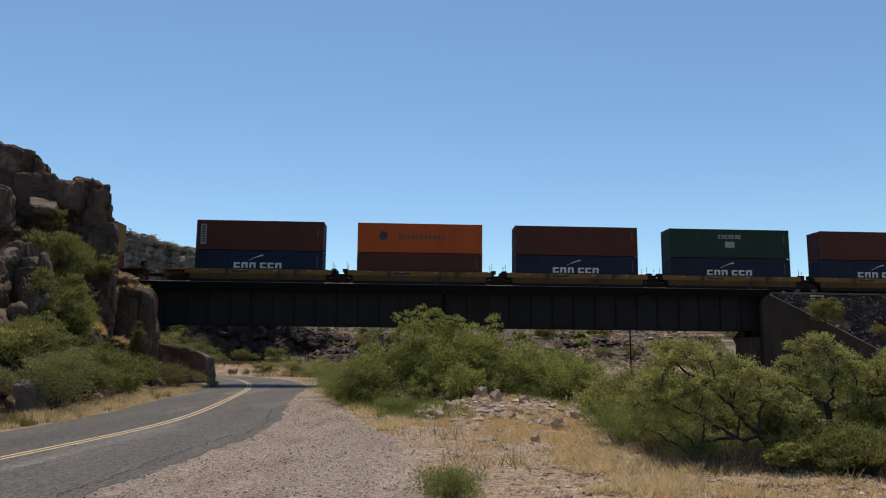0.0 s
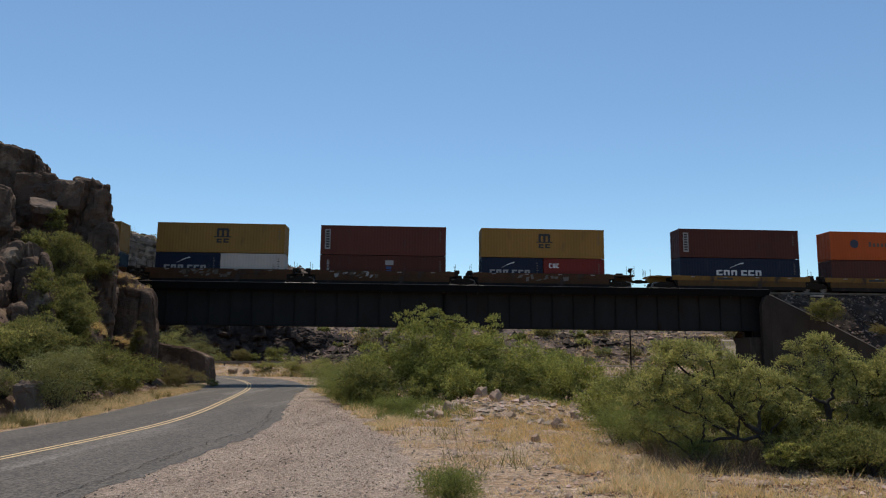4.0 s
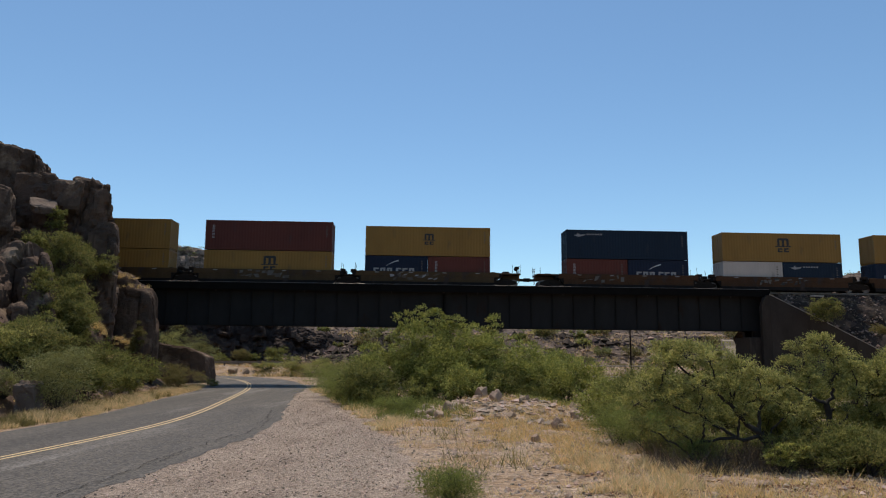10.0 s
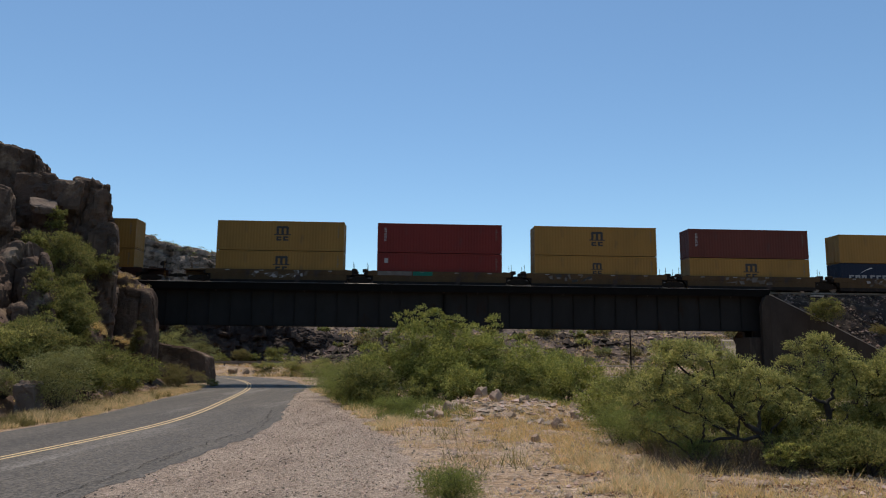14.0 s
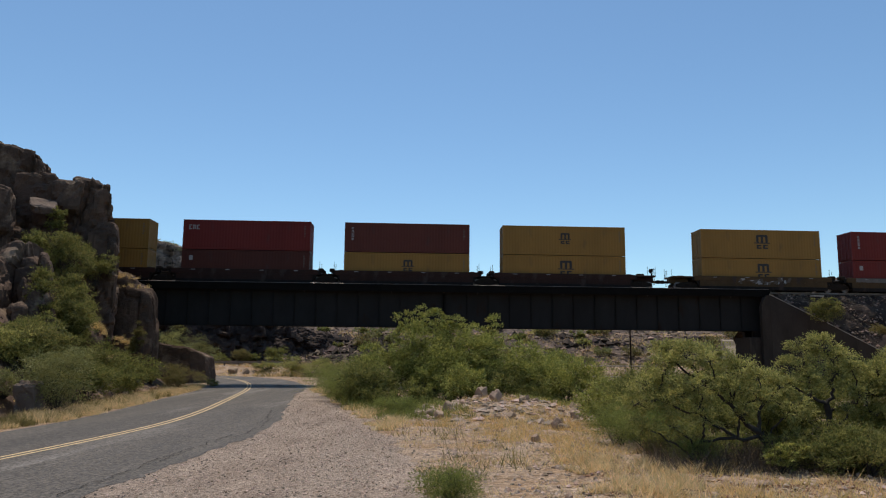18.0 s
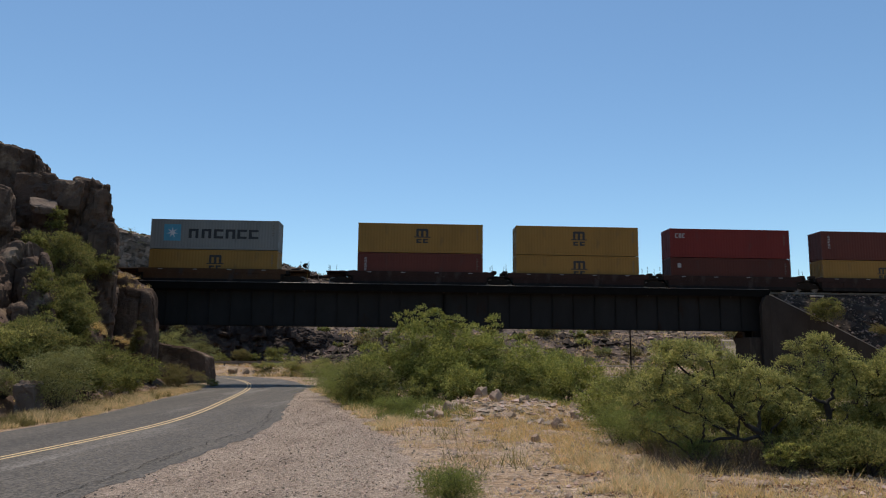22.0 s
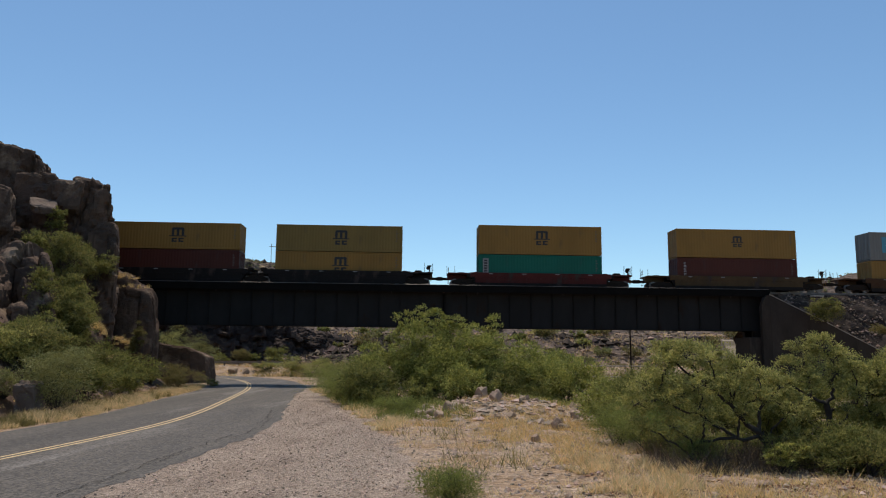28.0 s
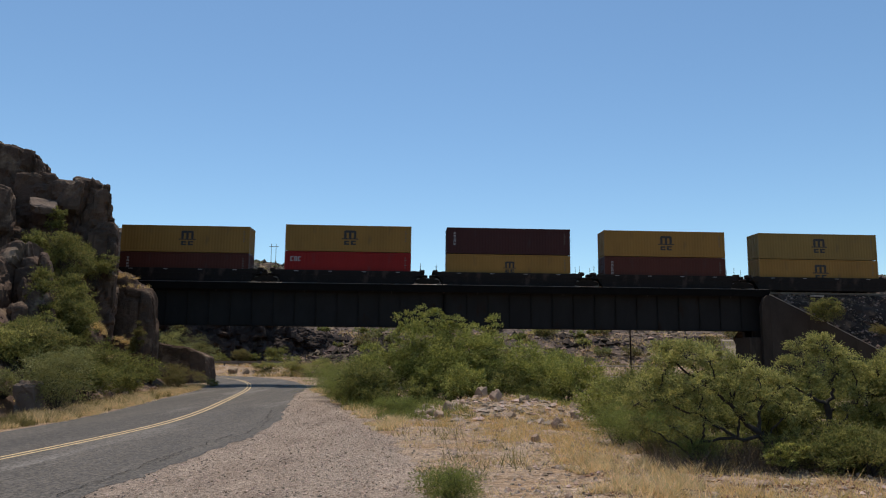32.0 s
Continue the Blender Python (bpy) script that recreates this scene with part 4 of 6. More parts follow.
def well_car(colour, end_l, end_r, bogie_r, seed):
    """One well of a double-stack car; end_l and end_r tell whether a coupler or a shared truck follows there."""
    m = CAR[colour]
    words = {"yellow": "faded yellow", "rusty": "rusty orange-brown, graffiti-marked", "dull": "dull yellow, graffiti-marked", "oxide": "dark oxide brown", "red": "dark red", "black": "black-brown"}[colour]
    if seed >= 15:
        words = words.replace(", graffiti-marked", ", weathered")
    car = tagged(new("well_car"), words + " double-stack well car", "rail car", group="well cars of the train")
    S = 6.45
    for y in (-1, 1):
        # On yellow cars the sheet's darker colour carries the shade under the chord.
        p = shared((colour, "sill"), lambda: boxes((-S, S, -0.02, 0.02, 0.45, 0.98), bevel=0.005), CAR["shaded_yellow"] if colour == "yellow" else m, car, "side_sill")
        p.location = (0, y * 1.435, 0)
        p = shared((colour, "chord"), lambda: boxes((-S - 0.5, S + 0.5, -0.05, 0.05, 0.985, 1.44), bevel=0.015), m, car, "top_chord")
        p.location = (0, y * 1.40, 0)
        p = shared((colour, "low"), lambda: boxes((-S, S, -0.10, 0.03, 0.10, 0.445), bevel=0.015), CAR["black"], car, "bottom_chord")
        p.location = (0, y * 1.40, 0)
        for k in range(9):
            p = shared((colour, "rib"), lambda: boxes((-0.04, 0.04, -0.03, 0, 0.45, 0.98)), CAR["shaded_yellow"] if colour == "yellow" else m, car, "rib")
            p.matrix_local = pose(-5.6 + k * 1.4, y * 1.4555, 0, 0, 0, 0 if y < 0 else 180)
    for k in range(5):
        x = (-5.4, -2.7, 0, 2.7, 5.4)[k]
        p = shared("cross_beam", lambda: boxes((-0.25, 0.25, -1.33, 1.33, 0.12, 0.355)), CAR["black"], car, "cross_beam")
        p.location = (x, 0, 0)
    for sx, coupled in ((-1, end_l), (1, end_r)):
        def bulkhead():
            bm = bmesh.new()
            prism_sz(bm, [(6.2, 0.35), (6.46, 0.35), (6.8, 0.95), (7.2, 1.02), (7.2, 1.28), (6.5, 1.5), (6.2, 1.5)], -1.33, 1.33)
            return bm
        p = shared("end_bulkhead", bulkhead, CAR["black"], car, "end_bulkhead")
        p.matrix_local = pose(0, 0, 0, 0, 0, 0 if sx > 0 else 180)
        if coupled:
            reach = 9.35
            p = shared((colour, "platform"), lambda: boxes((6.96, 9.1, -1.2, 1.2, 1.28, 1.42), (7.205, 9.1, -0.32, 0.32, 0.78, 1.276), bevel=0.02), m, car, "end_platform")
            p.matrix_local = pose(0, 0, 0, 0, 0, 0 if sx > 0 else 180)
            bogie_parts(car, sx * 7.55)

            def coupler():
                bm = boxes((9.05, 9.62, -0.14, 0.14, 0.76, 1.0), (9.55, 9.88, -0.2, 0.2, 0.72, 1.06), bevel=0.03)
                return bm
            p = shared("coupler", coupler, BLACK_STEEL, car, "coupler")
            p.matrix_local = pose(0, 0, 0, 0, 0, 0 if sx > 0 else 180)

            def ladder():
                bm = bmesh.new()
                for y in (-1.15, -0.75):
                    tube(bm, (8.95, y, 0.5), (8.95, y, 2.15), 0.022, sides=5)
                for z in (0.6, 0.95, 1.45, 1.8, 2.1):
                    tube(bm, (8.95, -1.15, z), (8.95, -0.75, z), 0.018, sides=5)
                return bm
            p = shared("ladder", ladder, m, car, "ladder")
            p.matrix_local = pose(0, 0, 0, 0, 0, 0 if sx > 0 else 180)

            def brake():
                bm = boxes((8.72, 8.84, -0.9, -0.78, 1.425, 1.95), (8.6, 8.98, -0.94, -0.74, 1.95, 2.12), bevel=0.02)
                disc_y(bm, 8.66, -1.0, -0.95, 1.86, 0.2, 12)
                return bm
            if sx > 0:
                shared("hand_brake", brake, BLACK_STEEL, car, "hand_brake")

            def handrail():
                bm = bmesh.new()
                tube(bm, (0, -1.1, 1.42), (0, -1.1, 2.3), 0.022, sides=5)
                return bm
            for x in (8.3, 9.08):
                p = shared("handrail", handrail, BLACK_STEEL, car, "handrail")
                p.matrix_local = pose(0, 0, 0, 0, 0, 0 if sx > 0 else 180) @ pose(x, 0, 0)
            p = shared("air_tank", lambda: boxes((7.35, 8.05, -0.9, -0.2, 1.425, 1.62), bevel=0.08), BLACK_STEEL, car, "air_tank")
            p.matrix_local = pose(0, 0, 0, 0, 0, 0 if sx > 0 else 180)
        else:
            p = shared("centre_sill", lambda: boxes((6.47, 7.72, -0.68, 0.68, 0.12, 0.94), bevel=0.03), BLACK_STEEL, car, "centre_sill")
            p.matrix_local = pose(0, 0, 0, 0, 0, 0 if sx > 0 else 180)
            p = shared("joint", lambda: boxes((7.0, 7.74, -0.45, 0.45, 0.95, 1.2), bevel=0.05), BLACK_STEEL, car, "articulated_joint")
            p.matrix_local = pose(0, 0, 0, 0, 0, 0 if sx > 0 else 180)
            for y in (-0.92, 0.88):
                p = shared("end_box", lambda: boxes((6.95, 7.45, -0.37, 0.37, 1.285, 1.62), bevel=0.06), BLACK_STEEL, car, "end_box")
                p.matrix_local = pose(0, y, 0, 0, 0, 0) if sx > 0 else pose(0, y, 0, 0, 0, 180)

            def guides():
                bm = bmesh.new()
                tube(bm, (7.05, -0.9, 1.6), (7.05, -0.9, 2.30), 0.022, sides=5)
                return bm
            for y in (0, 1.7):
                p = shared("guide_rod", guides, BLACK_STEEL, car, "guide_rod")
                p.matrix_local = pose(0, y * (1 if sx > 0 else -1), 0, 0, 0, 0 if sx > 0 else 180)
    if bogie_r:
        bogie_parts(car, 7.73)
    for k in range(4):
        p = shared("reflector", lambda: boxes((-0.2, 0.2, -0.006, 0, 1.30, 1.36)), LAMP_YELLOW if colour in ("dull", "oxide", "black") else MARK_PALE, car, "reflector")
        p.location = (-4.9 + k * 3.25, -1.4525, 0)
    if colour in ("rusty", "dull") and seed < 15 and seed != 13:
        pal = [(MARK_FADED, MARK_DARK), (MARK_FADED,), (MARK_PALE, MARK_SOFT), (MARK_FADED, MARK_SOFT)][seed % 4]
        graffiti(seed, pal, car, -4.6 + (seed % 3), -0.6 + (seed % 3) * 1.5)
    if seed == 13:
        for x, wide, tone in ((-6.0, 3.3, MARK_FADED), (-2.6, 1.9, PAINT["teal"])):
            p = part("patch_plate", boxes((x, x + wide, -0.006, 0, 1.02, 1.42)), tone, car, "repainted plate on the sill")
            p.location = (0, -1.4525, 0)
    elif colour == "yellow":
        p = shared("car_mark", lambda: boxes((-2.5, -0.9, -0.006, 0, 1.1, 1.3)), MARK_DARK, car, "mark")
        p.location = (0, -1.4525, 0)
    return car


def box_thing(spec, L, extra=""):
    colour, H, kinds = spec
    size = "forty-foot" if L > 10 else "twenty-foot"
    return container(L, H, colour, kinds, "%s %s shipping container %s" % (WORDS[colour], size, MARK_WORDS[kinds[-1]])), H


for first, last in GROUPS:
    for i in range(first, last):
        s, lower, upper, colour = STACKS[i]
        car = well_car(colour, i == last - 1, i == first, i != first, i)
        MOVERS.append((car, s, 0.0))
        if isinstance(lower, list):
            for spec, dx in zip(lower, (-3.067, 3.067)):
                ob, h = box_thing(spec, L20)
                MOVERS.append((ob, s + dx, WELL_FLOOR))
        else:
            ob, h = box_thing(lower, L40)
            MOVERS.append((ob, s, WELL_FLOOR))
        ob, _ = box_thing(upper, L40)
        MOVERS.append((ob, s, WELL_FLOOR + h + 0.03))

# how far the train has run: seconds, metres
RUN = [(0.0, 0.0), (6.0, 70.99), (12.0, 142.07), (17.0, 201.49), (23.0, 273.01), (25.5, 302.80), (28.0, 332.32), (32.0, 380.08)]


def run_at(t):
    return float(np.interp(t, [r[0] for r in RUN], [r[1] for r in RUN]))


def motions():
    where = {}
    for ob, s, z in MOVERS:
        walk(ob, [(t, TRACK @ pose(s + x, 0, z)) for t, x in RUN])
        where[ob] = s
    for wheel, car in WHEELS:
        # a wheel turns with the way run, from where its car comes out of the rock to where it leaves the bridge
        s, at = where[car], wheel.location.copy()
        times = [t for t in np.arange(0.0, 32.001, 1.5 / FPS) if -38 < s + run_at(t) < 60]
        if len(times) < 2:
            continue
        spin = lambda t: pose(at.x, at.y, at.z) @ Matrix.Rotation(run_at(t) / 0.42, 4, "Y")
        rows = [(t, spin(t)) for t in times]
        if times[0] > 0.01:
            rows.insert(0, (0.0, spin(times[0])))
        if times[-1] < 31.99:
            rows.append((32.0, spin(times[-1])))
        walk(wheel, rows)

# ---- plants ----


def leaf_quads(points, sizes, rnd, up=0.35, slim=0.5, along=None):
    """A small rhombic leaf at each point; along gives the shoots that the leaves follow."""
    n = len(points)
    d = rnd.normal(size=(n, 3))
    if along is not None:
        d = d * 0.5 + along
    d /= np.linalg.norm(d, axis=1)[:, None]
    nr = rnd.normal(size=(n, 3)) + np.array([0, 0, up * 2])
    side = np.cross(d, nr)
    side /= np.linalg.norm(side, axis=1)[:, None] + 1e-6
    a, b = d * sizes[:, None], side * sizes[:, None] * slim
    v = np.stack([points - a, points - b, points + a, points + b], axis=1).reshape(-1, 3)
    return v, np.arange(4 * n).reshape(-1, 4)


def limbs(store, base, tip, r, rnd, bend=0.25, sides=5):
    """A bent, tapering limb, added to the vertex and face lists in store."""
    a, b = np.array(base, dtype=float), np.array(tip, dtype=float)
    span = np.linalg.norm(b - a)
    q = [a, a + (b - a) * 0.35 + rnd.normal(size=3) * span * bend * 0.35 + np.array([0, 0, span * 0.08]),
         a + (b - a) * 0.7 + rnd.normal(size=3) * span * bend * 0.3 + np.array([0, 0, span * 0.06]), b]
    d = (b - a) / (span + 1e-6)
    s = np.cross(d, (0.3, 0.9, 0.2))
    s /= np.linalg.norm(s) + 1e-6
    t = np.cross(d, s)
    v, f = store
    first = len(v)
    for c, k in zip(q, (1, 0.62, 0.36, 0.14)):
        for i in range(sides):
            g = 6.2832 * i / sides
            v.append(c + (s * math.cos(g) + t * math.sin(g)) * r * k)
    for j in range(3):
        for i in range(sides):
            k = (i + 1) % sides
            f.append((first + j * sides + i, first + j * sides + k, first + (j + 1) * sides + k, first + (j + 1) * sides + i))


def leaf_lobes(centres, radii, count, leaf, rnd, slim, up, flat=0.8, sprigs=15, tight=0.30):
    """Leaves of a crown made of lobes: sprigs over the outside of each lobe, and leaves round each sprig, with gaps between."""
    n = len(centres)
    share = radii ** 2 / np.sum(radii ** 2)
    d = rnd.normal(size=(n, sprigs, 3))
    d[:, :, 2] += 0.45
    d /= np.linalg.norm(d, axis=2)[:, :, None]
    reach = radii[:, None] * (0.35 + 0.8 * rnd.random((n, sprigs)) ** 0.8)
    at = centres[:, None, :] + d * reach[:, :, None] * np.array([1, 1, flat])
    wide = radii[:, None] * tight * (0.55 + 0.9 * rnd.random((n, sprigs)))
    who = rnd.choice(n, size=count, p=share)
    which = rnd.integers(low=0, high=sprigs, size=count)
    off = np.clip(rnd.normal(size=(count, 3)), -1.7, 1.7) * np.array([1, 1, 0.62])
    pts = at[who, which] + off * wide[who, which][:, None]
    sizes = leaf * (0.6 + 0.8 * rnd.random(count))
    way = d[who, which] + np.array([0, 0, 0.2]) + off * 0.5
    v, f = leaf_quads(pts, sizes, rnd, up, slim, way)
    return v, f, at


def plant(kind, x, y, z, h, w, seed, leaf, leaves, mat, label, name, category, clumps=60, hollow=0.55, low=0.05, limb=0.05, puff=0.34, slim=0.5, up=0.9, sprigs=18, tight=0.22, twigs=2):
    """A shrub: limbs from its foot, and a crown of leafy lobes with an uneven outline."""
    rnd = np.random.default_rng(seed)
    ob = tagged(new(name), label, category)
    ob.location = (x, y, z)
    d = rnd.normal(size=(clumps, 3))
    d[:, 2] -= 0.05
    d /= np.linalg.norm(d, axis=1)[:, None]
    rad = hollow + (1 - hollow) * rnd.random(clumps) ** 0.6
    lump = np.array([0.86 + 0.4 * fract((q[0] * 1.6 + seed, q[1] * 1.6, q[2] * 1.6), 3) for q in d])
    cen = d * (rad * lump)[:, None]
    small = min(w, h * 0.75)
    radii = puff * small * (0.6 + 0.8 * rnd.random(clumps))
    c = np.stack([cen[:, 0] * (w - 0.4 * puff * small), cen[:, 1] * w, h * 0.5 + cen[:, 2] * (h * 0.5 - 0.6 * puff * small)], axis=1)
    c[:, 2] = np.clip(c[:, 2], radii * 0.45, None)
    v, f, at = leaf_lobes(c, radii, leaves, leaf, rnd, slim, up, 0.85, sprigs, tight)
    fit = np.array([w / np.percentile(np.abs(v[:, 0]), 98), 1.0, h / np.percentile(v[:, 2], 99.3)])
    v, c, at = v * fit, c * fit, at * fit
    v[:, 2] = np.maximum(v[:, 2], 0.01)
    link_mesh("crown", array_mesh("crown", v, f), mat, ob)
    store = ([], [])
    stems = [(0, 0, 0)] + [(rnd.normal() * w * 0.12, rnd.normal() * w * 0.12, 0) for _ in range(2)]
    for i, k in enumerate(rnd.permutation(clumps)):
        limbs(store, stems[i % 3], c[k], limb * (1.0 if i < 5 else 0.5), rnd, sides=5 if i < 5 else 4)
        for j in range(twigs):
            limbs(store, c[k] * 0.96, at[k, j], limb * 0.16, rnd, sides=3)
    link_mesh("trunk", array_mesh("trunk", store[0], store[1], True), BARK, ob)
    return ob


def bough(store, pts, r0, r1, rnd, sides=7):
    """A crooked limb along a line of points, thinning from r0 to r1."""
    q = [np.array(p, dtype=float) for p in pts]
    fine = []
    for a, b in zip(q, q[1:]):
        span = np.linalg.norm(b - a)
        for k in range(4):
            fine.append(a + (b - a) * k / 4 + rnd.normal(size=3) * span * (0.045 if k else 0.0))
    fine.append(q[-1])
    v, f = store
    first = len(v)
    for i, c in enumerate(fine):
        t = fine[min(i + 1, len(fine) - 1)] - fine[max(i - 1, 0)]
        t = t / (np.linalg.norm(t) + 1e-6)
        s = np.cross(t, (0.25, 0.93, 0.2))
        s /= np.linalg.norm(s) + 1e-6
        u = np.cross(t, s)
        r = r0 + (r1 - r0) * i / (len(fine) - 1)
        for k in range(sides):
            g = 6.2832 * k / sides
            v.append(c + (s * math.cos(g) + u * math.sin(g)) * r * (1 + 0.16 * rnd.normal()))
    for j in range(len(fine) - 1):
        for i in range(sides):
            k = (i + 1) % sides
            f.append((first + j * sides + i, first + j * sides + k, first + (j + 1) * sides + k, first + (j + 1) * sides + i))
    return fine


def mesquite(x, y, label, boughs, lobes, leaves, seed, leaf=0.030):
    """A mesquite tree: a crooked trunk, forked dark limbs and a crown of separate leafy lobes; lobes are (x, y, z, radius) over the foot."""
    rnd = np.random.default_rng(seed)
    ob = tagged(new("mesquite_tree"), label, "tree")
    ob.location = (x, y, ground_at(x, y) - 0.05)
    nodes = []
    for k, (pts, r0, r1) in enumerate(boughs):
        store = ([], [])
        nodes += bough(store, pts, r0, r1, rnd)
        link_mesh("trunk" if k == 0 else "limb", array_mesh("trunk", store[0], store[1], True), BARK, ob)
    c, radii = np.array([q[:3] for q in lobes], dtype=float), np.array([q[3] for q in lobes], dtype=float)
    v, f, at = leaf_lobes(c, radii, leaves, leaf, rnd, 0.42, 1.0, 0.75, 26, 0.17)
    link_mesh("crown", array_mesh("crown", v, f), LEAF_MESQUITE, ob)
    store = ([], [])
    nodes = np.array(nodes)
    for i in range(len(c)):
        near = nodes[np.argmin(np.linalg.norm(nodes - (c[i] - np.array([0, 0, 0.35])), axis=1))]
        bough(store, [near, (near + c[i]) / 2 + rnd.normal(size=3) * 0.1, c[i]], 0.035, 0.016, rnd, 5)
        for j in range(10):
            limbs(store, c[i] * 0.98 + near * 0.02, at[i, j], 0.013, rnd, 0.35, 3)
    link_mesh("branchwork", array_mesh("branchwork", store[0], store[1], True), BARK, ob)
    return ob


KIND = {
    "grey": (LEAF_GREY, "dense rounded grey-green desert shrub", 0.095, dict(clumps=46, hollow=0.70, limb=0.03, slim=0.32, up=0.5, puff=0.30, sprigs=22, tight=0.30)),
    "dark": (LEAF_DARK, "dark green leafy roadside shrub", 0.09, dict(clumps=16, hollow=0.4, limb=0.03, slim=0.4)),
    "dusty": (LEAF_DUSTY, "dusty yellow-green roadside shrub", 0.08, dict(clumps=20, hollow=0.4, limb=0.025, slim=0.3)),
    "green": (LEAF_GREEN, "leafy bright green desert bush", 0.10, dict(clumps=26, hollow=0.5, limb=0.04, slim=0.36, puff=0.36, sprigs=9, tight=0.20)),
    "olive": (LEAF_OLIVE, "olive green bush on the rocky slope", 0.10, dict(clumps=24, hollow=0.4, limb=0.04, slim=0.36, puff=0.32)),
    "mesq": (LEAF_MESQUITE, "mesquite with fine yellow-green leaves and dark limbs", 0.09, dict(clumps=24, hollow=0.3, limb=0.07, slim=0.36, up=1.2, puff=0.33)),
    "broom": (LEAF_BLUE, "feathery blue-green broom shrub", 0.10, dict(clumps=30, hollow=0.3, limb=0.02, slim=0.14, up=0.3, puff=0.42, sprigs=24, tight=0.34)),
}
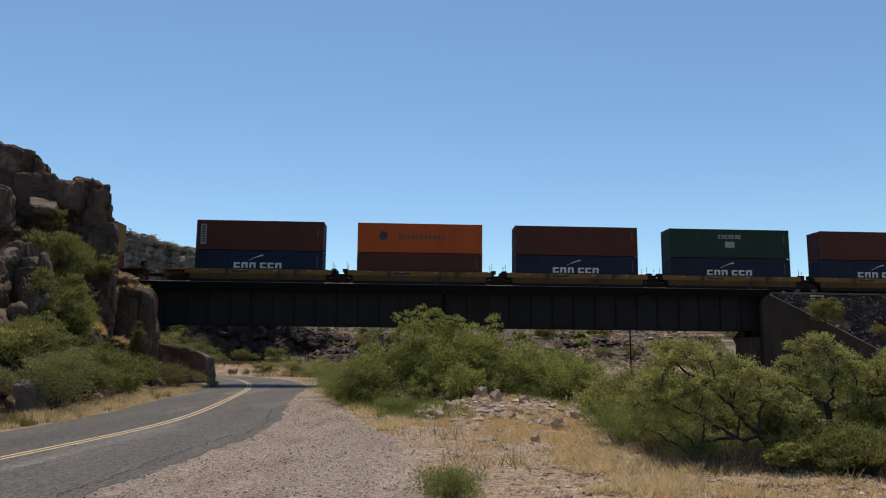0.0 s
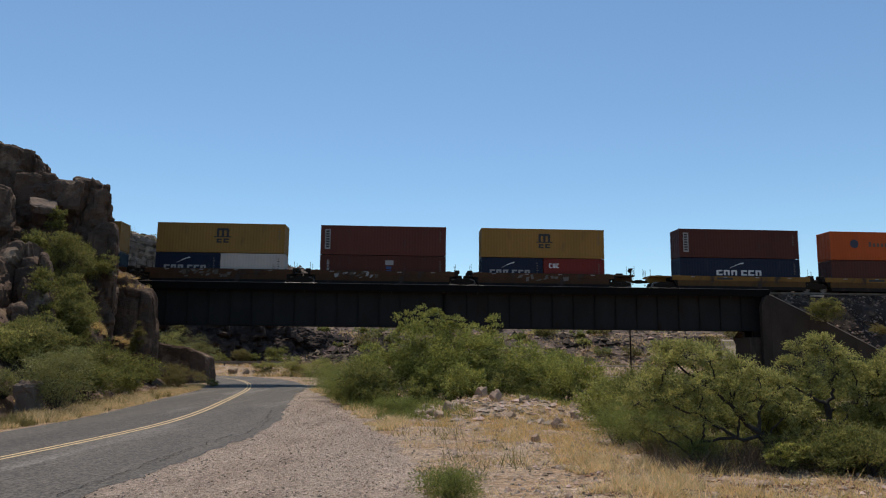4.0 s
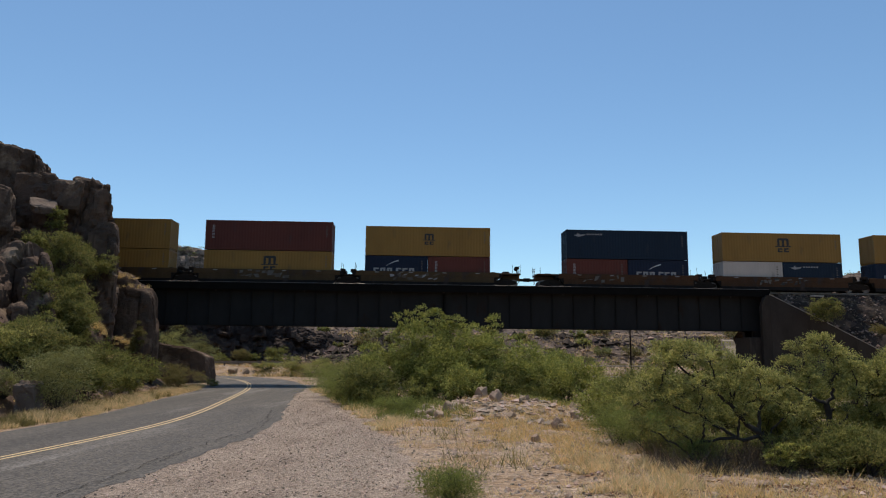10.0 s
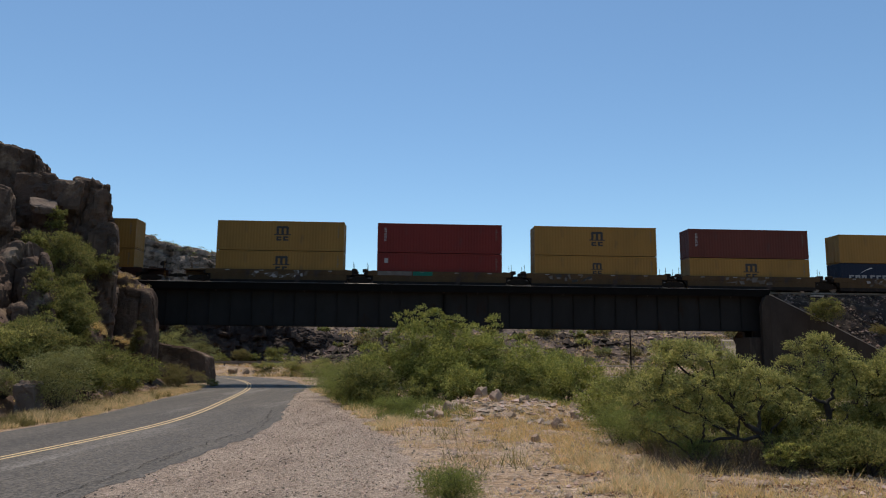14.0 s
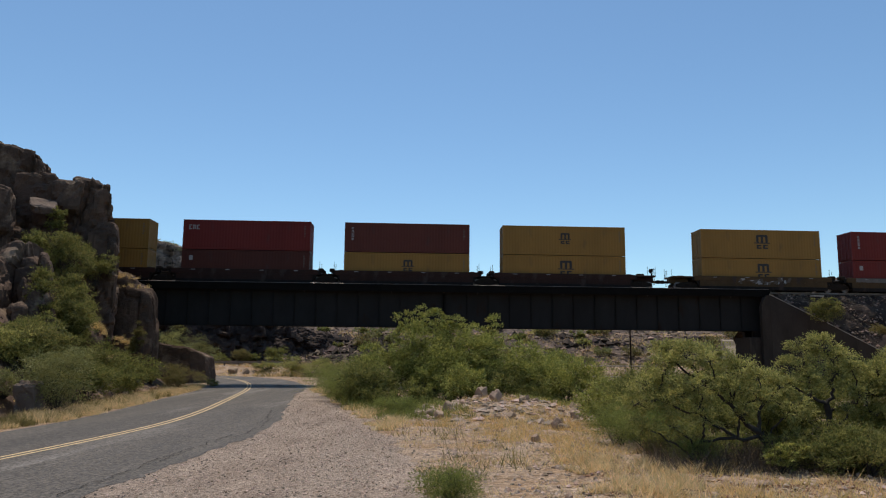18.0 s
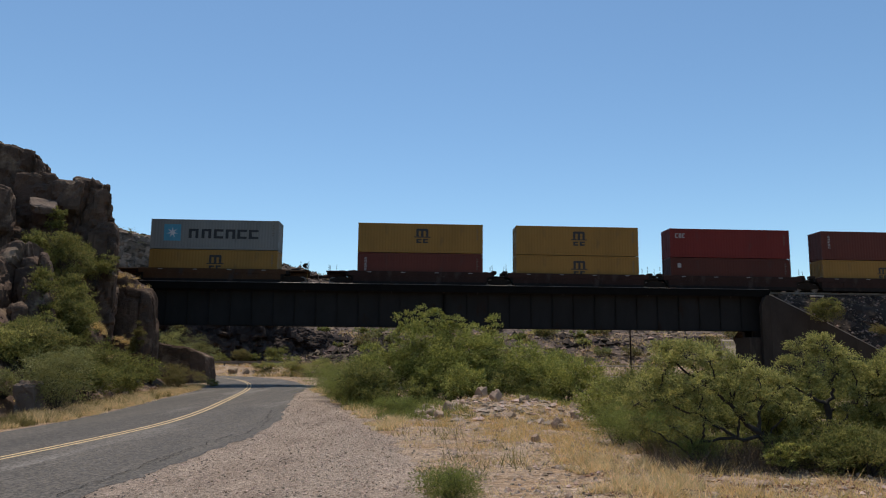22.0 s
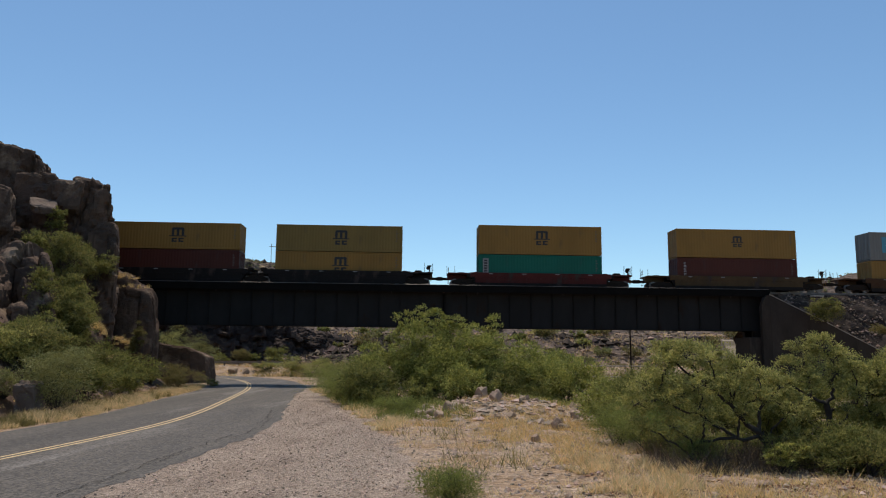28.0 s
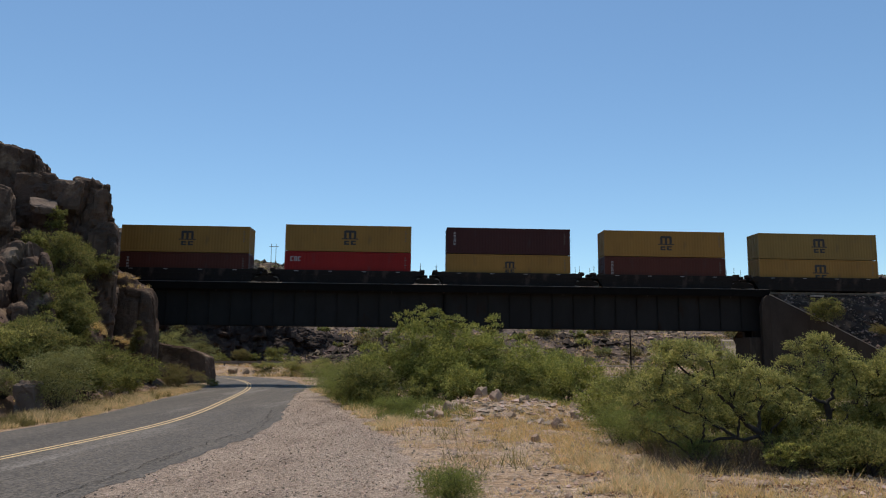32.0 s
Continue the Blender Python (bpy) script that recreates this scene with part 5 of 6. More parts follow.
PLANTS = [
    ("grey", -18.1, 34.6, 0.35, 2.95, 1.58), ("grey", -20.3, 34.2, 0.25, 2.06, 0.87), ("dark", -23.3, 55.0, 0.22, 2.5, 2.0), ("dusty", -20.9, 58.0, 0.24, 1.89, 1.99),
    ("olive", -23.7, 46.0, 2.50, 4.3, 1.6), ("olive", -23.5, 42.0, 2.23, 3.06, 2.03), ("olive", -28.1, 54.0, 7.3, 4.2, 2.0), ("olive", -28.4, 50.0, 9.60, 1.9, 1.0),
    ("dark", -30.9, 57.2, 12.2, 2.4, 0.75), ("olive", -24.6, 48.0, 4.48, 3.62, 1.79), ("dusty", -24.7, 59.0, 2.68, 2.80, 0.64), ("dark", -22.7, 50.0, 0.56, 3.22, 1.71),
    ("mesq", -31.0, 84.0, 3.75, 2.58, 2.61), ("grey", -29.7, 88.0, 2.72, 2.15, 2.47), ("dark", -22.1, 38.0, 0.89, 2.88, 1.18), ("dark", -20.5, 66.0, 0.05, 0.62, 0.62),
    ("dark", -20.6, 39.5, 0.5, 2.4, 1.3), ("olive", -22.6, 40.0, 0.5, 4.2, 1.6), ("dark", -20.8, 43.0, 0.4, 2.4, 1.3), ("mesq", -23.4, 37.0, 1.0, 3.4, 1.4), ("dark", -19.9, 46.0, 0.4, 1.6, 1.2),
    ("dark", 7.6, 26.5, 0.3, 2.2, 1.7), ("dark", 9.6, 25.0, 0.3, 2.4, 1.8), ("dark", 11.6, 23.0, 0.3, 2.5, 1.8), ("dark", -1.5, 43.5, 0.3, 3.2, 2.4), ("dark", 2.0, 44.0, 0.3, 2.8, 2.4), ("dark", 5.5, 45.0, 0.3, 2.2, 2.0), ("green", 12.5, 28.0, 0.3, 1.9, 2.0), ("green", 10.2, 31.0, 0.3, 1.2, 1.6),
    ("broom", -4.9, 42.4, 0.24, 2.7, 1.7), ("green", -0.7, 41.0, 0.24, 4.2, 2.3), ("green", -1.5, 42.0, 0.24, 5.4, 1.35), ("green", 0.6, 42.4, 0.24, 5.0, 1.25), ("green", 2.4, 43.0, 0.24, 5.0, 1.3), ("dark", -3.3, 38.4, 0.3, 1.1, 1.0), ("dark", -4.6, 40.8, 0.3, 1.2, 0.9), ("dark", -1.4, 38.2, 0.3, 1.3, 1.1), ("green", 2.5, 42.0, 0.24, 3.9, 2.16), ("green", 5.0, 43.0, 0.53, 3.29, 2.07),
    ("green", 7.1, 42.0, 0.76, 2.16, 1.90), ("green", -3.0, 42.5, 0.22, 3.4, 1.95), ("dark", -4.1, 40.0, 0.48, 2.17, 1.56), ("green", 0.5, 39.0, 0.27, 2.41, 2.12),
    ("broom", -6.3, 45.0, 0.13, 1.76, 1.40), ("broom", -2.1, 35.0, -0.04, 1.18, 1.14), ("mesq", -16.8, 92.0, 0.16, 2.31, 3.01), ("mesq", -23.6, 98.0, 0.31, 1.49, 1.68),
    
    ("broom", 5.5, 23.0, 0.16, 1.45, 0.93), ("dark", 9.3, 17.7, 0.20, 1.25, 0.93),
    ("olive", 8.1, 17.6, 0.26, 1.0, 0.6), ("olive", 10.1, 17.4, 0.25, 1.15, 0.6), ("dark", 11.2, 17.6, 0.25, 0.85, 0.7), ("dark", 7.6, 22.6, 0.2, 1.4, 1.2), ("dark", 9.8, 21.8, 0.2, 1.7, 1.2), ("dark", 11.6, 20.4, 0.2, 1.7, 1.0), ("dark", 12.4, 21.2, 0.2, 2.4, 1.2), ("dark", 6.3, 20.2, 0.2, 1.1, 0.8), ("dark", 7.4, 19.8, 0.2, 1.0, 0.8), ("dark", -4.6, 46.0, 0.2, 1.8, 1.6), ("dark", 0.3, 47.0, 0.2, 1.7, 1.8), ("dark", 3.9, 47.0, 0.2, 1.6, 1.6), ("dark", 7.6, 47.5, 0.2, 1.6, 1.6), ("dark", -23.5, 103.5, 1.2, 2.6, 1.6), ("dusty", -28.6, 103.5, 1.2, 2.2, 1.3), ("dark", -31.5, 104, 1.2, 1.7, 1.2), ("dark", 9.4, 21.0, -0.10, 2.26, 1.14), 
    ("green", 7.6, 34.0, 0.3, 1.7, 1.3), ("olive", 9.0, 31.5, 0.3, 2.0, 1.4), ("green", 8.2, 28.5, 0.3, 1.7, 1.2), ("broom", 6.3, 24.5, 0.3, 1.5, 0.9), ("broom", 5.9, 21.6, 0.3, 1.35, 0.8), ("green", 6.9, 25.0, 0.3, 1.6, 1.0), ("olive", 10.8, 34, 0.3, 2.0, 1.7), ("green", 11.2, 26.0, 0.3, 2.2, 1.5), ("dark", 10.5, 24.2, 0.3, 2.3, 1.5), ("dark", 8.6, 22.4, 0.3, 1.7, 1.2), ("olive", 9.9, 17.9, 0.3, 1.25, 0.8), ("dark", 10.6, 18.4, 0.3, 1.1, 0.8),
    ("dark", 11.3, 23.2, 0.3, 2.5, 1.4), ("dark", 12.6, 22.6, 0.3, 2.9, 1.4), ("dark", 9.9, 22.6, 0.3, 2.2, 1.2), ("broom", 0.15, 13.1, 0.3, 0.95, 0.55),
    ("olive", 35.2, 67.0, 6.0, 2.2, 1.3), ("dark", 8.9, 17.2, 0.3, 0.8, 0.6), ("olive", 9.7, 16.9, 0.3, 0.9, 0.6), ("dark", 10.6, 17.1, 0.3, 0.75, 0.6), ("green", 7.9, 17.3, 0.3, 0.6, 0.45), ("broom", 6.2, 18.4, 0.3, 0.8, 0.5), ("dusty", 39.6, 66.0, 4.6, 1.2, 0.8),
    ("olive", -25.7, 50.0, 3.82, 3.0, 1.5), ("olive", -24.9, 46.5, 5.26, 3.05, 1.52), ("mesq", -22.6, 39.0, 2.45, 1.93, 1.27), ("olive", -22.3, 42.5, 2.06, 2.11, 1.72), ("dark", -21.8, 45.0, 0.65, 1.87, 1.47), ("olive", -27.6, 57.5, 8.32, 2.9, 1.4), ("olive", -28.6, 54.5, 10.3, 1.7, 1.2), ("dark", -23.9, 54.0, 0.35, 2.04, 1.26), ("broom", -7.4, 50.0, 0.61, 2.05, 1.95), ("green", 6.6, 46.0, 0.87, 2.23, 1.79), ("dark", 2.4, 40.0, 0.41, 1.96, 1.87), ("dark", 4.5, 40.5, 0.48, 1.58, 1.58), ("green", 6.4, 29.0, 0.22, 1.52, 1.13)]
for i, (kind, x, y, z, h, w) in enumerate(PLANTS):
    mat, words, leaf, opts = KIND[kind]
    g = ground_at(x, y)
    top = z + h
    base = z if x > 30 or (x < -27 and y < 62) else g
    h = max(0.7, top - base)
    size = leaf * min(0.7, max(0.33, y / 52)) * (0.85 if kind != "grey" else 0.8)
    w = w * 1.05
    thick = 2.8 if kind == "mesq" else 2.9 if kind != "dark" else 2.0
    count = int(min(12000, max(900, thick * 2 * w * h / (2 * size * size * opts.get("slim", 0.5)))))
    plant(kind, x, y, base - 0.03, h + 0.03, w, 100 + i, size, count, mat, words, "bush", "bush", **opts)
mesquite(8.3, 18.6, "leaning mesquite tree with dark crooked limbs and airy foliage",
         [(((0, 0, 0), (-0.12, 0, 0.45), (-0.35, 0.05, 0.85)), 0.12, 0.085), (((-0.35, 0.05, 0.85), (-0.85, 0.1, 1.3), (-1.25, 0.2, 1.75), (-1.7, 0.3, 2.1)), 0.07, 0.02),
          (((-0.25, 0, 0.72), (-1.0, -0.15, 0.74), (-1.9, -0.2, 0.66)), 0.05, 0.03), (((-0.35, 0.05, 0.85), (-0.2, 0.3, 1.4), (0.1, 0.4, 2.0)), 0.05, 0.018),
          (((-1.0, -0.15, 0.74), (-1.7, 0.1, 1.2), (-2.5, 0.3, 1.6)), 0.045, 0.02), (((-1.9, -0.2, 0.66), (-2.1, -0.2, 0.35), (-2.2, -0.2, 0.0)), 0.05, 0.06)],
         [(-0.2, 0.3, 2.15, 0.5), (-0.75, 0.2, 2.35, 0.55), (-1.4, 0.3, 2.62, 0.55), (-2.0, 0.5, 2.72, 0.55), (-2.55, 0.4, 2.35, 0.55), (-3.05, 0.3, 2.0, 0.5), (-1.2, -0.35, 1.95, 0.45), (-2.0, -0.3, 1.95, 0.5),
          (-2.7, -0.2, 1.55, 0.45), (-0.5, -0.35, 1.7, 0.4), (0.35, 0.3, 1.95, 0.45), (-3.4, 0.5, 1.45, 0.45), (-1.7, 0.5, 1.45, 0.4), (-2.4, 0.8, 2.9, 0.4), (-1.0, -0.55, 1.35, 0.3), (-1.9, -0.5, 1.2, 0.32), (-2.7, -0.4, 1.05, 0.36), (0.25, -0.3, 1.35, 0.34), (0.7, 0.2, 1.5, 0.4), (-3.3, 0.0, 0.95, 0.4), (0.45, -0.35, 0.85, 0.3)], 34000, 901)
mesquite(10.5, 20.2, "upright forked mesquite tree with dark limbs and yellow-green crown",
         [(((0, 0, 0), (0.05, 0, 0.7), (-0.02, 0, 1.45)), 0.10, 0.075), (((-0.02, 0, 1.45), (0.22, 0.05, 1.85), (0.3, 0.1, 2.4), (0.15, 0.1, 2.9)), 0.055, 0.014),
          (((-0.02, 0, 1.45), (-0.45, 0, 1.65), (-0.9, 0.1, 1.95), (-1.2, 0.1, 2.1)), 0.05, 0.016), (((0.0, 0, 1.2), (0.6, -0.1, 1.5), (1.3, 0, 1.75)), 0.042, 0.015), (((-0.45, 0, 1.65), (-0.5, -0.1, 2.2), (-0.55, 0, 2.6)), 0.035, 0.018)],
         [(0.0, 0.1, 3.05, 0.45), (-0.5, 0.1, 2.85, 0.45), (0.45, 0.1, 2.75, 0.42), (-0.95, 0.0, 2.45, 0.42), (0.85, 0.2, 2.35, 0.42), (-1.35, 0.1, 2.05, 0.4), (1.3, 0.1, 2.0, 0.42), (0.15, -0.3, 2.3, 0.38),
          (-0.6, -0.3, 2.1, 0.36), (1.75, 0.2, 1.7, 0.4), (0.7, -0.35, 1.75, 0.34), (-1.5, 0.3, 1.55, 0.36), (0.35, -0.4, 1.3, 0.3), (-0.8, -0.35, 1.4, 0.3), (1.2, -0.3, 1.2, 0.36), (-0.4, 0.4, 1.0, 0.36), (0.5, 0.4, 0.9, 0.36)], 25000, 902)
mesquite(13.0, 20.4, "spreading mesquite tree with dark limbs and dusty green crown",
         [(((0, 0, 0), (-0.15, 0, 0.6), (-0.1, 0, 1.2)), 0.14, 0.10), (((-0.1, 0, 1.2), (-0.6, 0, 1.6), (-1.0, 0.1, 2.0)), 0.07, 0.025), (((-0.1, 0, 1.2), (0.3, 0.1, 1.8), (0.4, 0.1, 2.4)), 0.07, 0.025)],
         [(-0.9, 0.1, 2.35, 0.45), (-0.3, 0.2, 2.6, 0.5), (0.4, 0.1, 2.75, 0.5), (-1.2, 0.0, 1.8, 0.4), (-0.6, -0.3, 1.8, 0.4), (0.9, 0.1, 2.2, 0.5), (0.1, -0.3, 2.0, 0.4)], 15000, 903)
mesquite(8.0, 24.6, "small mesquite tree growing behind the others",
         [(((0, 0, 0), (0.1, 0, 0.7), (-0.1, 0, 1.4)), 0.12, 0.08), (((-0.1, 0, 1.4), (-0.6, 0, 1.9), (-0.9, 0.1, 2.3)), 0.06, 0.02), (((-0.1, 0, 1.4), (0.5, 0.1, 1.9), (1.0, 0.1, 2.4)), 0.06, 0.02)],
         [(-1.0, 0.1, 2.2, 0.5), (-0.4, 0.2, 2.75, 0.55), (0.3, 0.1, 2.9, 0.55), (1.0, 0.1, 2.6, 0.55), (1.6, 0.0, 2.2, 0.5), (-1.5, 0.1, 1.6, 0.5), (-0.5, -0.3, 1.8, 0.5), (0.5, -0.3, 1.9, 0.5), (1.4, -0.2, 1.5, 0.5), (-1.0, 0.2, 1.0, 0.45)], 17000, 904, 0.036)


def tufts(name, spots, blades, height, mat, label, seed, spread=0.12, lean=0.45, width=0.012):
    """Grass: many thin blades at each spot, joined because nobody could count them."""
    rnd = np.random.default_rng(seed)
    spots = np.asarray(spots)
    n = len(spots) * blades
    base = np.repeat(spots, blades, axis=0)
    k = np.repeat(0.5 + rnd.random(len(spots)) ** 1.5, blades)
    base = base + np.concatenate([rnd.normal(size=(n, 2)) * spread * k[:, None], np.zeros((n, 1))], axis=1)
    tip = base + np.concatenate([rnd.normal(size=(n, 2)) * (lean * height * k)[:, None], (height * k * (0.5 + 0.6 * rnd.random(n)))[:, None]], axis=1)
    a = rnd.random(n) * math.pi
    off = np.stack([np.cos(a), np.sin(a), np.zeros(n)], axis=1) * width
    v = np.stack([base - off, base + off, tip], axis=1).reshape(-1, 3)
    ob = link_mesh(name, array_mesh(name, v, np.arange(3 * n).reshape(-1, 3)), mat)
    return tagged(ob, label, "grass", kind="stuff")


RND = random.Random(7)


def spots_in(n, x0, x1, y0, y1, keep=None, power=1.0):
    """n random places on the ground between two lines along y."""
    rnd = np.random.default_rng(RND.randrange(10 ** 6))
    y = y0 + (y1 - y0) * rnd.random(n * 3) ** power
    lo = np.array([x0(v) for v in y]) if callable(x0) else x0
    hi = np.array([x1(v) for v in y]) if callable(x1) else x1
    x = lo + (hi - lo) * rnd.random(n * 3)
    if keep:
        ok = np.array([keep(a, b) for a, b in zip(x, y)])
        x, y = x[ok], y[ok]
    x, y = x[:n], y[:n]
    return np.stack([x, y, bumpy_many(x, y) - 0.01], axis=1)


left_edge = lambda y: float(road_x(y)) - LEFT_W(y)
tufts("dry_grass", spots_in(120, lambda y: left_edge(y) - 1.9, lambda y: left_edge(y) - 0.25, 22, 67), 230, 0.42, STRAW_PALE, "tufts of dry yellow grass along the road edge", 1, 0.2, 0.55, 0.010)
tufts("dry_grass", spots_in(60, lambda y: shoulder_right(y) - 0.2, lambda y: shoulder_right(y) + 1.3, 27, 66, lambda x, y: fract((x * 0.5, y * 0.5, 4.0), 3) > -0.1), 170, 0.30, STRAW_PALE, "tufts of dry yellow grass beside the gravel", 2, 0.15, 0.7, 0.011)
patchy = lambda x, y: fract((x * 0.33, y * 0.33, 9.0), 3) > -0.12
tufts("dry_grass", spots_in(850, lambda y: shoulder_right(y) + 0.2, lambda y: 5.0 + y * 0.26, 12, 38, patchy, 1.5), 13, 0.17, STRAW_PALE, "sparse dry grass and straw on the stony ground", 3, 0.17, 0.6, 0.009)
tufts("dry_grass", spots_in(260, lambda y: 2.2 + 0.05 * y, lambda y: 5.4 + y * 0.24, 13, 25, lambda x, y: fract((x * 0.4, y * 0.4, 2.0), 3) > 0.0), 14, 0.27, STRAW, "golden dry grass below the mesquite trees", 4, 0.15, 0.6, 0.010)
tufts("green_weeds", spots_in(420, lambda y: shoulder_right(y) + 0.6, lambda y: shoulder_right(y) + 4.6, 31, 44), 16, 0.40, LEAF_BLUE, "low green weeds at the foot of the bushes", 5, 0.2, 0.35, 0.014)
tufts("green_weeds", spots_in(300, lambda y: shoulder_right(y) + 0.25, lambda y: shoulder_right(y) + 2.6, 37, 52), 26, 0.62, LEAF_GREEN, "tall green weeds beside the gravel", 19, 0.2, 0.3, 0.013)
tufts("green_weeds", spots_in(170, -24, -9, 92, 103), 24, 0.6, LEAF_DUSTY, "olive weeds on the verge beyond the bridge", 20, 0.4, 0.4, 0.03)
tufts("green_weeds", spots_in(260, lambda y: 3.5, lambda y: 9.5, 35, 44), 16, 0.4, LEAF_GREEN, "low green weeds behind the rock pile", 6, 0.2, 0.4, 0.014)
tufts("dry_grass", spots_in(420, -1.5, 7.4, 27, 37.5, lambda x, y: fract((x * 0.6, y * 0.6, 1.0), 3) > -0.05), 16, 0.24, STRAW, "dry grass growing between the stones of the mound", 11, 0.16, 0.5, 0.011)
tufts("green_weeds", spots_in(120, lambda y: left_edge(y) - 2.2, lambda y: left_edge(y) - 0.5, 22, 60), 90, 0.40, LEAF_DUSTY, "olive weeds among the roadside grass", 12, 0.18, 0.4, 0.012)
tufts("dry_grass", spots_in(230, -40, -8, 92, 104), 14, 0.5, STRAW, "dry grass verge beyond the bridge", 8, 0.3, 0.4, 0.03)
tufts("dry_grass", spots_in(300, lambda y: left_edge(y) - 8.5, lambda y: left_edge(y) - 2.0, 26, 66), 22, 0.28, STRAW, "dry grass between rocks on the slope", 9, 0.16, 0.6, 0.010)
tufts("dry_grass", spots_in(300, -22, 52, 104, 133, lambda x, y: fract((x * 0.15, y * 0.15, 6.0), 3) > -0.05), 12, 0.7, STRAW, "dry grass on the far bank", 15, 0.5, 0.5, 0.05)
tufts("dry_weeds", spots_in(900, 4, 38, 72, 103, lambda x, y: fract((x * 0.2, y * 0.2, 8.0), 3) > -0.1), 14, 0.6, LEAF_DUSTY, "dry olive weeds on the flat beyond the bridge", 16, 0.45, 0.5, 0.035)
ledge = random.Random(12)
LEDGE_ROCK = np.concatenate([np.array([tuple(v.co) for v in ob.data.vertices]) for ob in outcrop.children])


def ledge_spot(x, y):
    """A place on top of the outcrop."""
    near = LEDGE_ROCK[np.hypot(LEDGE_ROCK[:, 0] - x, LEDGE_ROCK[:, 1] - y) < 0.3]
    return (x, y, float(near[:, 2].max()) - 0.03) if len(near) else (x, y, ground_at(x, y))


tufts("dry_grass", [ledge_spot(ledge.uniform(a, b), ledge.uniform(c, d)) for a, b, c, d, n in ((-29.4, -25.6, 62.3, 63.2, 34), (-30.8, -27.6, 59.2, 60.4, 70), (-27.0, -25.6, 59.6, 60.4, 25), (-28.6, -26.4, 56.5, 59.0, 40), (-26.8, -24.4, 51.5, 53.6, 110)) for _ in range(n)],
      30, 0.30, STRAW, "dry grass on the ledges of the rock", 13, 0.10, 0.32, 0.012)
tufts("dead_twigs", spots_in(260, lambda y: 5.4, lambda y: 10.0, 17.2, 20.5), 16, 0.6, TWIG, "grey dead twigs below the mesquite trees", 14, 0.25, 0.5, 0.008)
tufts("dry_grass", spots_in(100, lambda y: 2.4 + 0.03 * y, lambda y: 1.9 + y * 0.22, 13.2, 19.5, lambda x, y: fract((x * 0.5, y * 0.5, 5.0), 3) > -0.15), 46, 0.34, STRAW_PALE, "golden dry grass in front of the trees", 17, 0.10, 0.55, 0.010)
tufts("dry_grass", spots_in(200, 0.8, 5.4, 21, 32, lambda x, y: fract((x * 0.6, y * 0.6, 15.0), 3) > -0.02), 20, 0.24, STRAW, "golden weeds over the stony ground", 18, 0.17, 0.5, 0.010)
tufts("dry_weeds", spots_in(13, lambda y: shoulder_right(y) + 0.4, lambda y: shoulder_right(y) + 3.0, 15, 26), 18, 0.62, LEAF_DUSTY, "thin dry weeds at the edge of the gravel", 10, 0.16, 0.45, 0.008)

# ---- stones ----
OCTA = np.array([(1, 0, 0), (-1, 0, 0), (0, 1, 0), (0, -1, 0), (0, 0, 1), (0, 0, -1)], dtype=float)
OCTA_F = np.array([(0, 2, 4), (2, 1, 4), (1, 3, 4), (3, 0, 4), (2, 0, 5), (1, 2, 5), (3, 1, 5), (0, 3, 5)])


def pebbles(name, spots, size, mat, label, seed, big=2.2, category="stones", flat=0.45, lift=0.0):
    """Loose stones too many to count, joined."""
    rnd = np.random.default_rng(seed)
    spots = np.asarray(spots)
    n = len(spots)
    s = size * (0.45 + (big - 0.45) * rnd.random(n) ** 4)
    jit = OCTA[None] * (0.6 + 0.7 * rnd.random((n, 6, 1))) + rnd.normal(size=(n, 6, 3)) * 0.22
    jit[:, :, 2] *= flat
    a = rnd.random(n) * 6.283
    ca, sa = np.cos(a)[:, None], np.sin(a)[:, None]
    x, y = jit[:, :, 0] * ca - jit[:, :, 1] * sa, jit[:, :, 0] * sa + jit[:, :, 1] * ca
    v = (np.stack([x, y, jit[:, :, 2]], axis=2) * s[:, None, None] + spots[:, None, :] + np.array([0, 0, 1]) * (s * 0.22 + lift)[:, None, None]).reshape(-1, 3)
    f = (OCTA_F[None] + (np.arange(n) * 6)[:, None, None]).reshape(-1, 3)
    return tagged(link_mesh(name, array_mesh(name, v, f), mat), label, category, kind="stuff")


pebbles("gravel", spots_in(16000, lambda y: float(road_x(y)) + RIGHT_W(y) + 0.1, shoulder_right, 12.5, 46, power=1.8), 0.012, RUBBLE, "loose pinkish gravel on the shoulder", 21, 3.4, "gravel", 0.5, 0.034)
pebbles("gravel", spots_in(2200, lambda y: float(road_x(y)) + RIGHT_W(y) + 0.1, shoulder_right, 12.5, 46, lambda x, y: fract((x * 0.9, y * 0.18, 31.0), 3) > -0.05, 1.8), 0.013, STONE_BITS, "darker gravel in worn tracks on the shoulder", 38, 3.0, "gravel", 0.5, 0.032)
pebbles("stones", spots_in(10000, shoulder_right, lambda y: 5.5 + y * 0.25, 12.5, 38, power=1.4), 0.026, RUBBLE, "loose pale stones over the dry ground", 22, 3.0, flat=0.65)
pebbles("stones", spots_in(620, lambda y: 0.2, lambda y: 3.4 + 0.1 * y, 13.5, 29, lambda x, y: fract((x * 0.45, y * 0.45, 21.0), 3) > -0.1), 0.042, STONE_BITS, "grey-brown stones and slabs scattered in the dry grass", 37, 3.2)
pebbles("stones", spots_in(1700, -1.5, 7.6, 29, 38.5, lambda x, y: ((x - 2.9) / 4.6) ** 2 + ((y - 34) / 4.8) ** 2 < 1), 0.09, RUBBLE, "broken stones heaped on the mound", 23, 3.0)
pebbles("talus", spots_in(5600, -45, 60, 105, 135), 0.26, TALUS, "rock debris on the far bank", 24, 2.6, "rocks", 0.7)
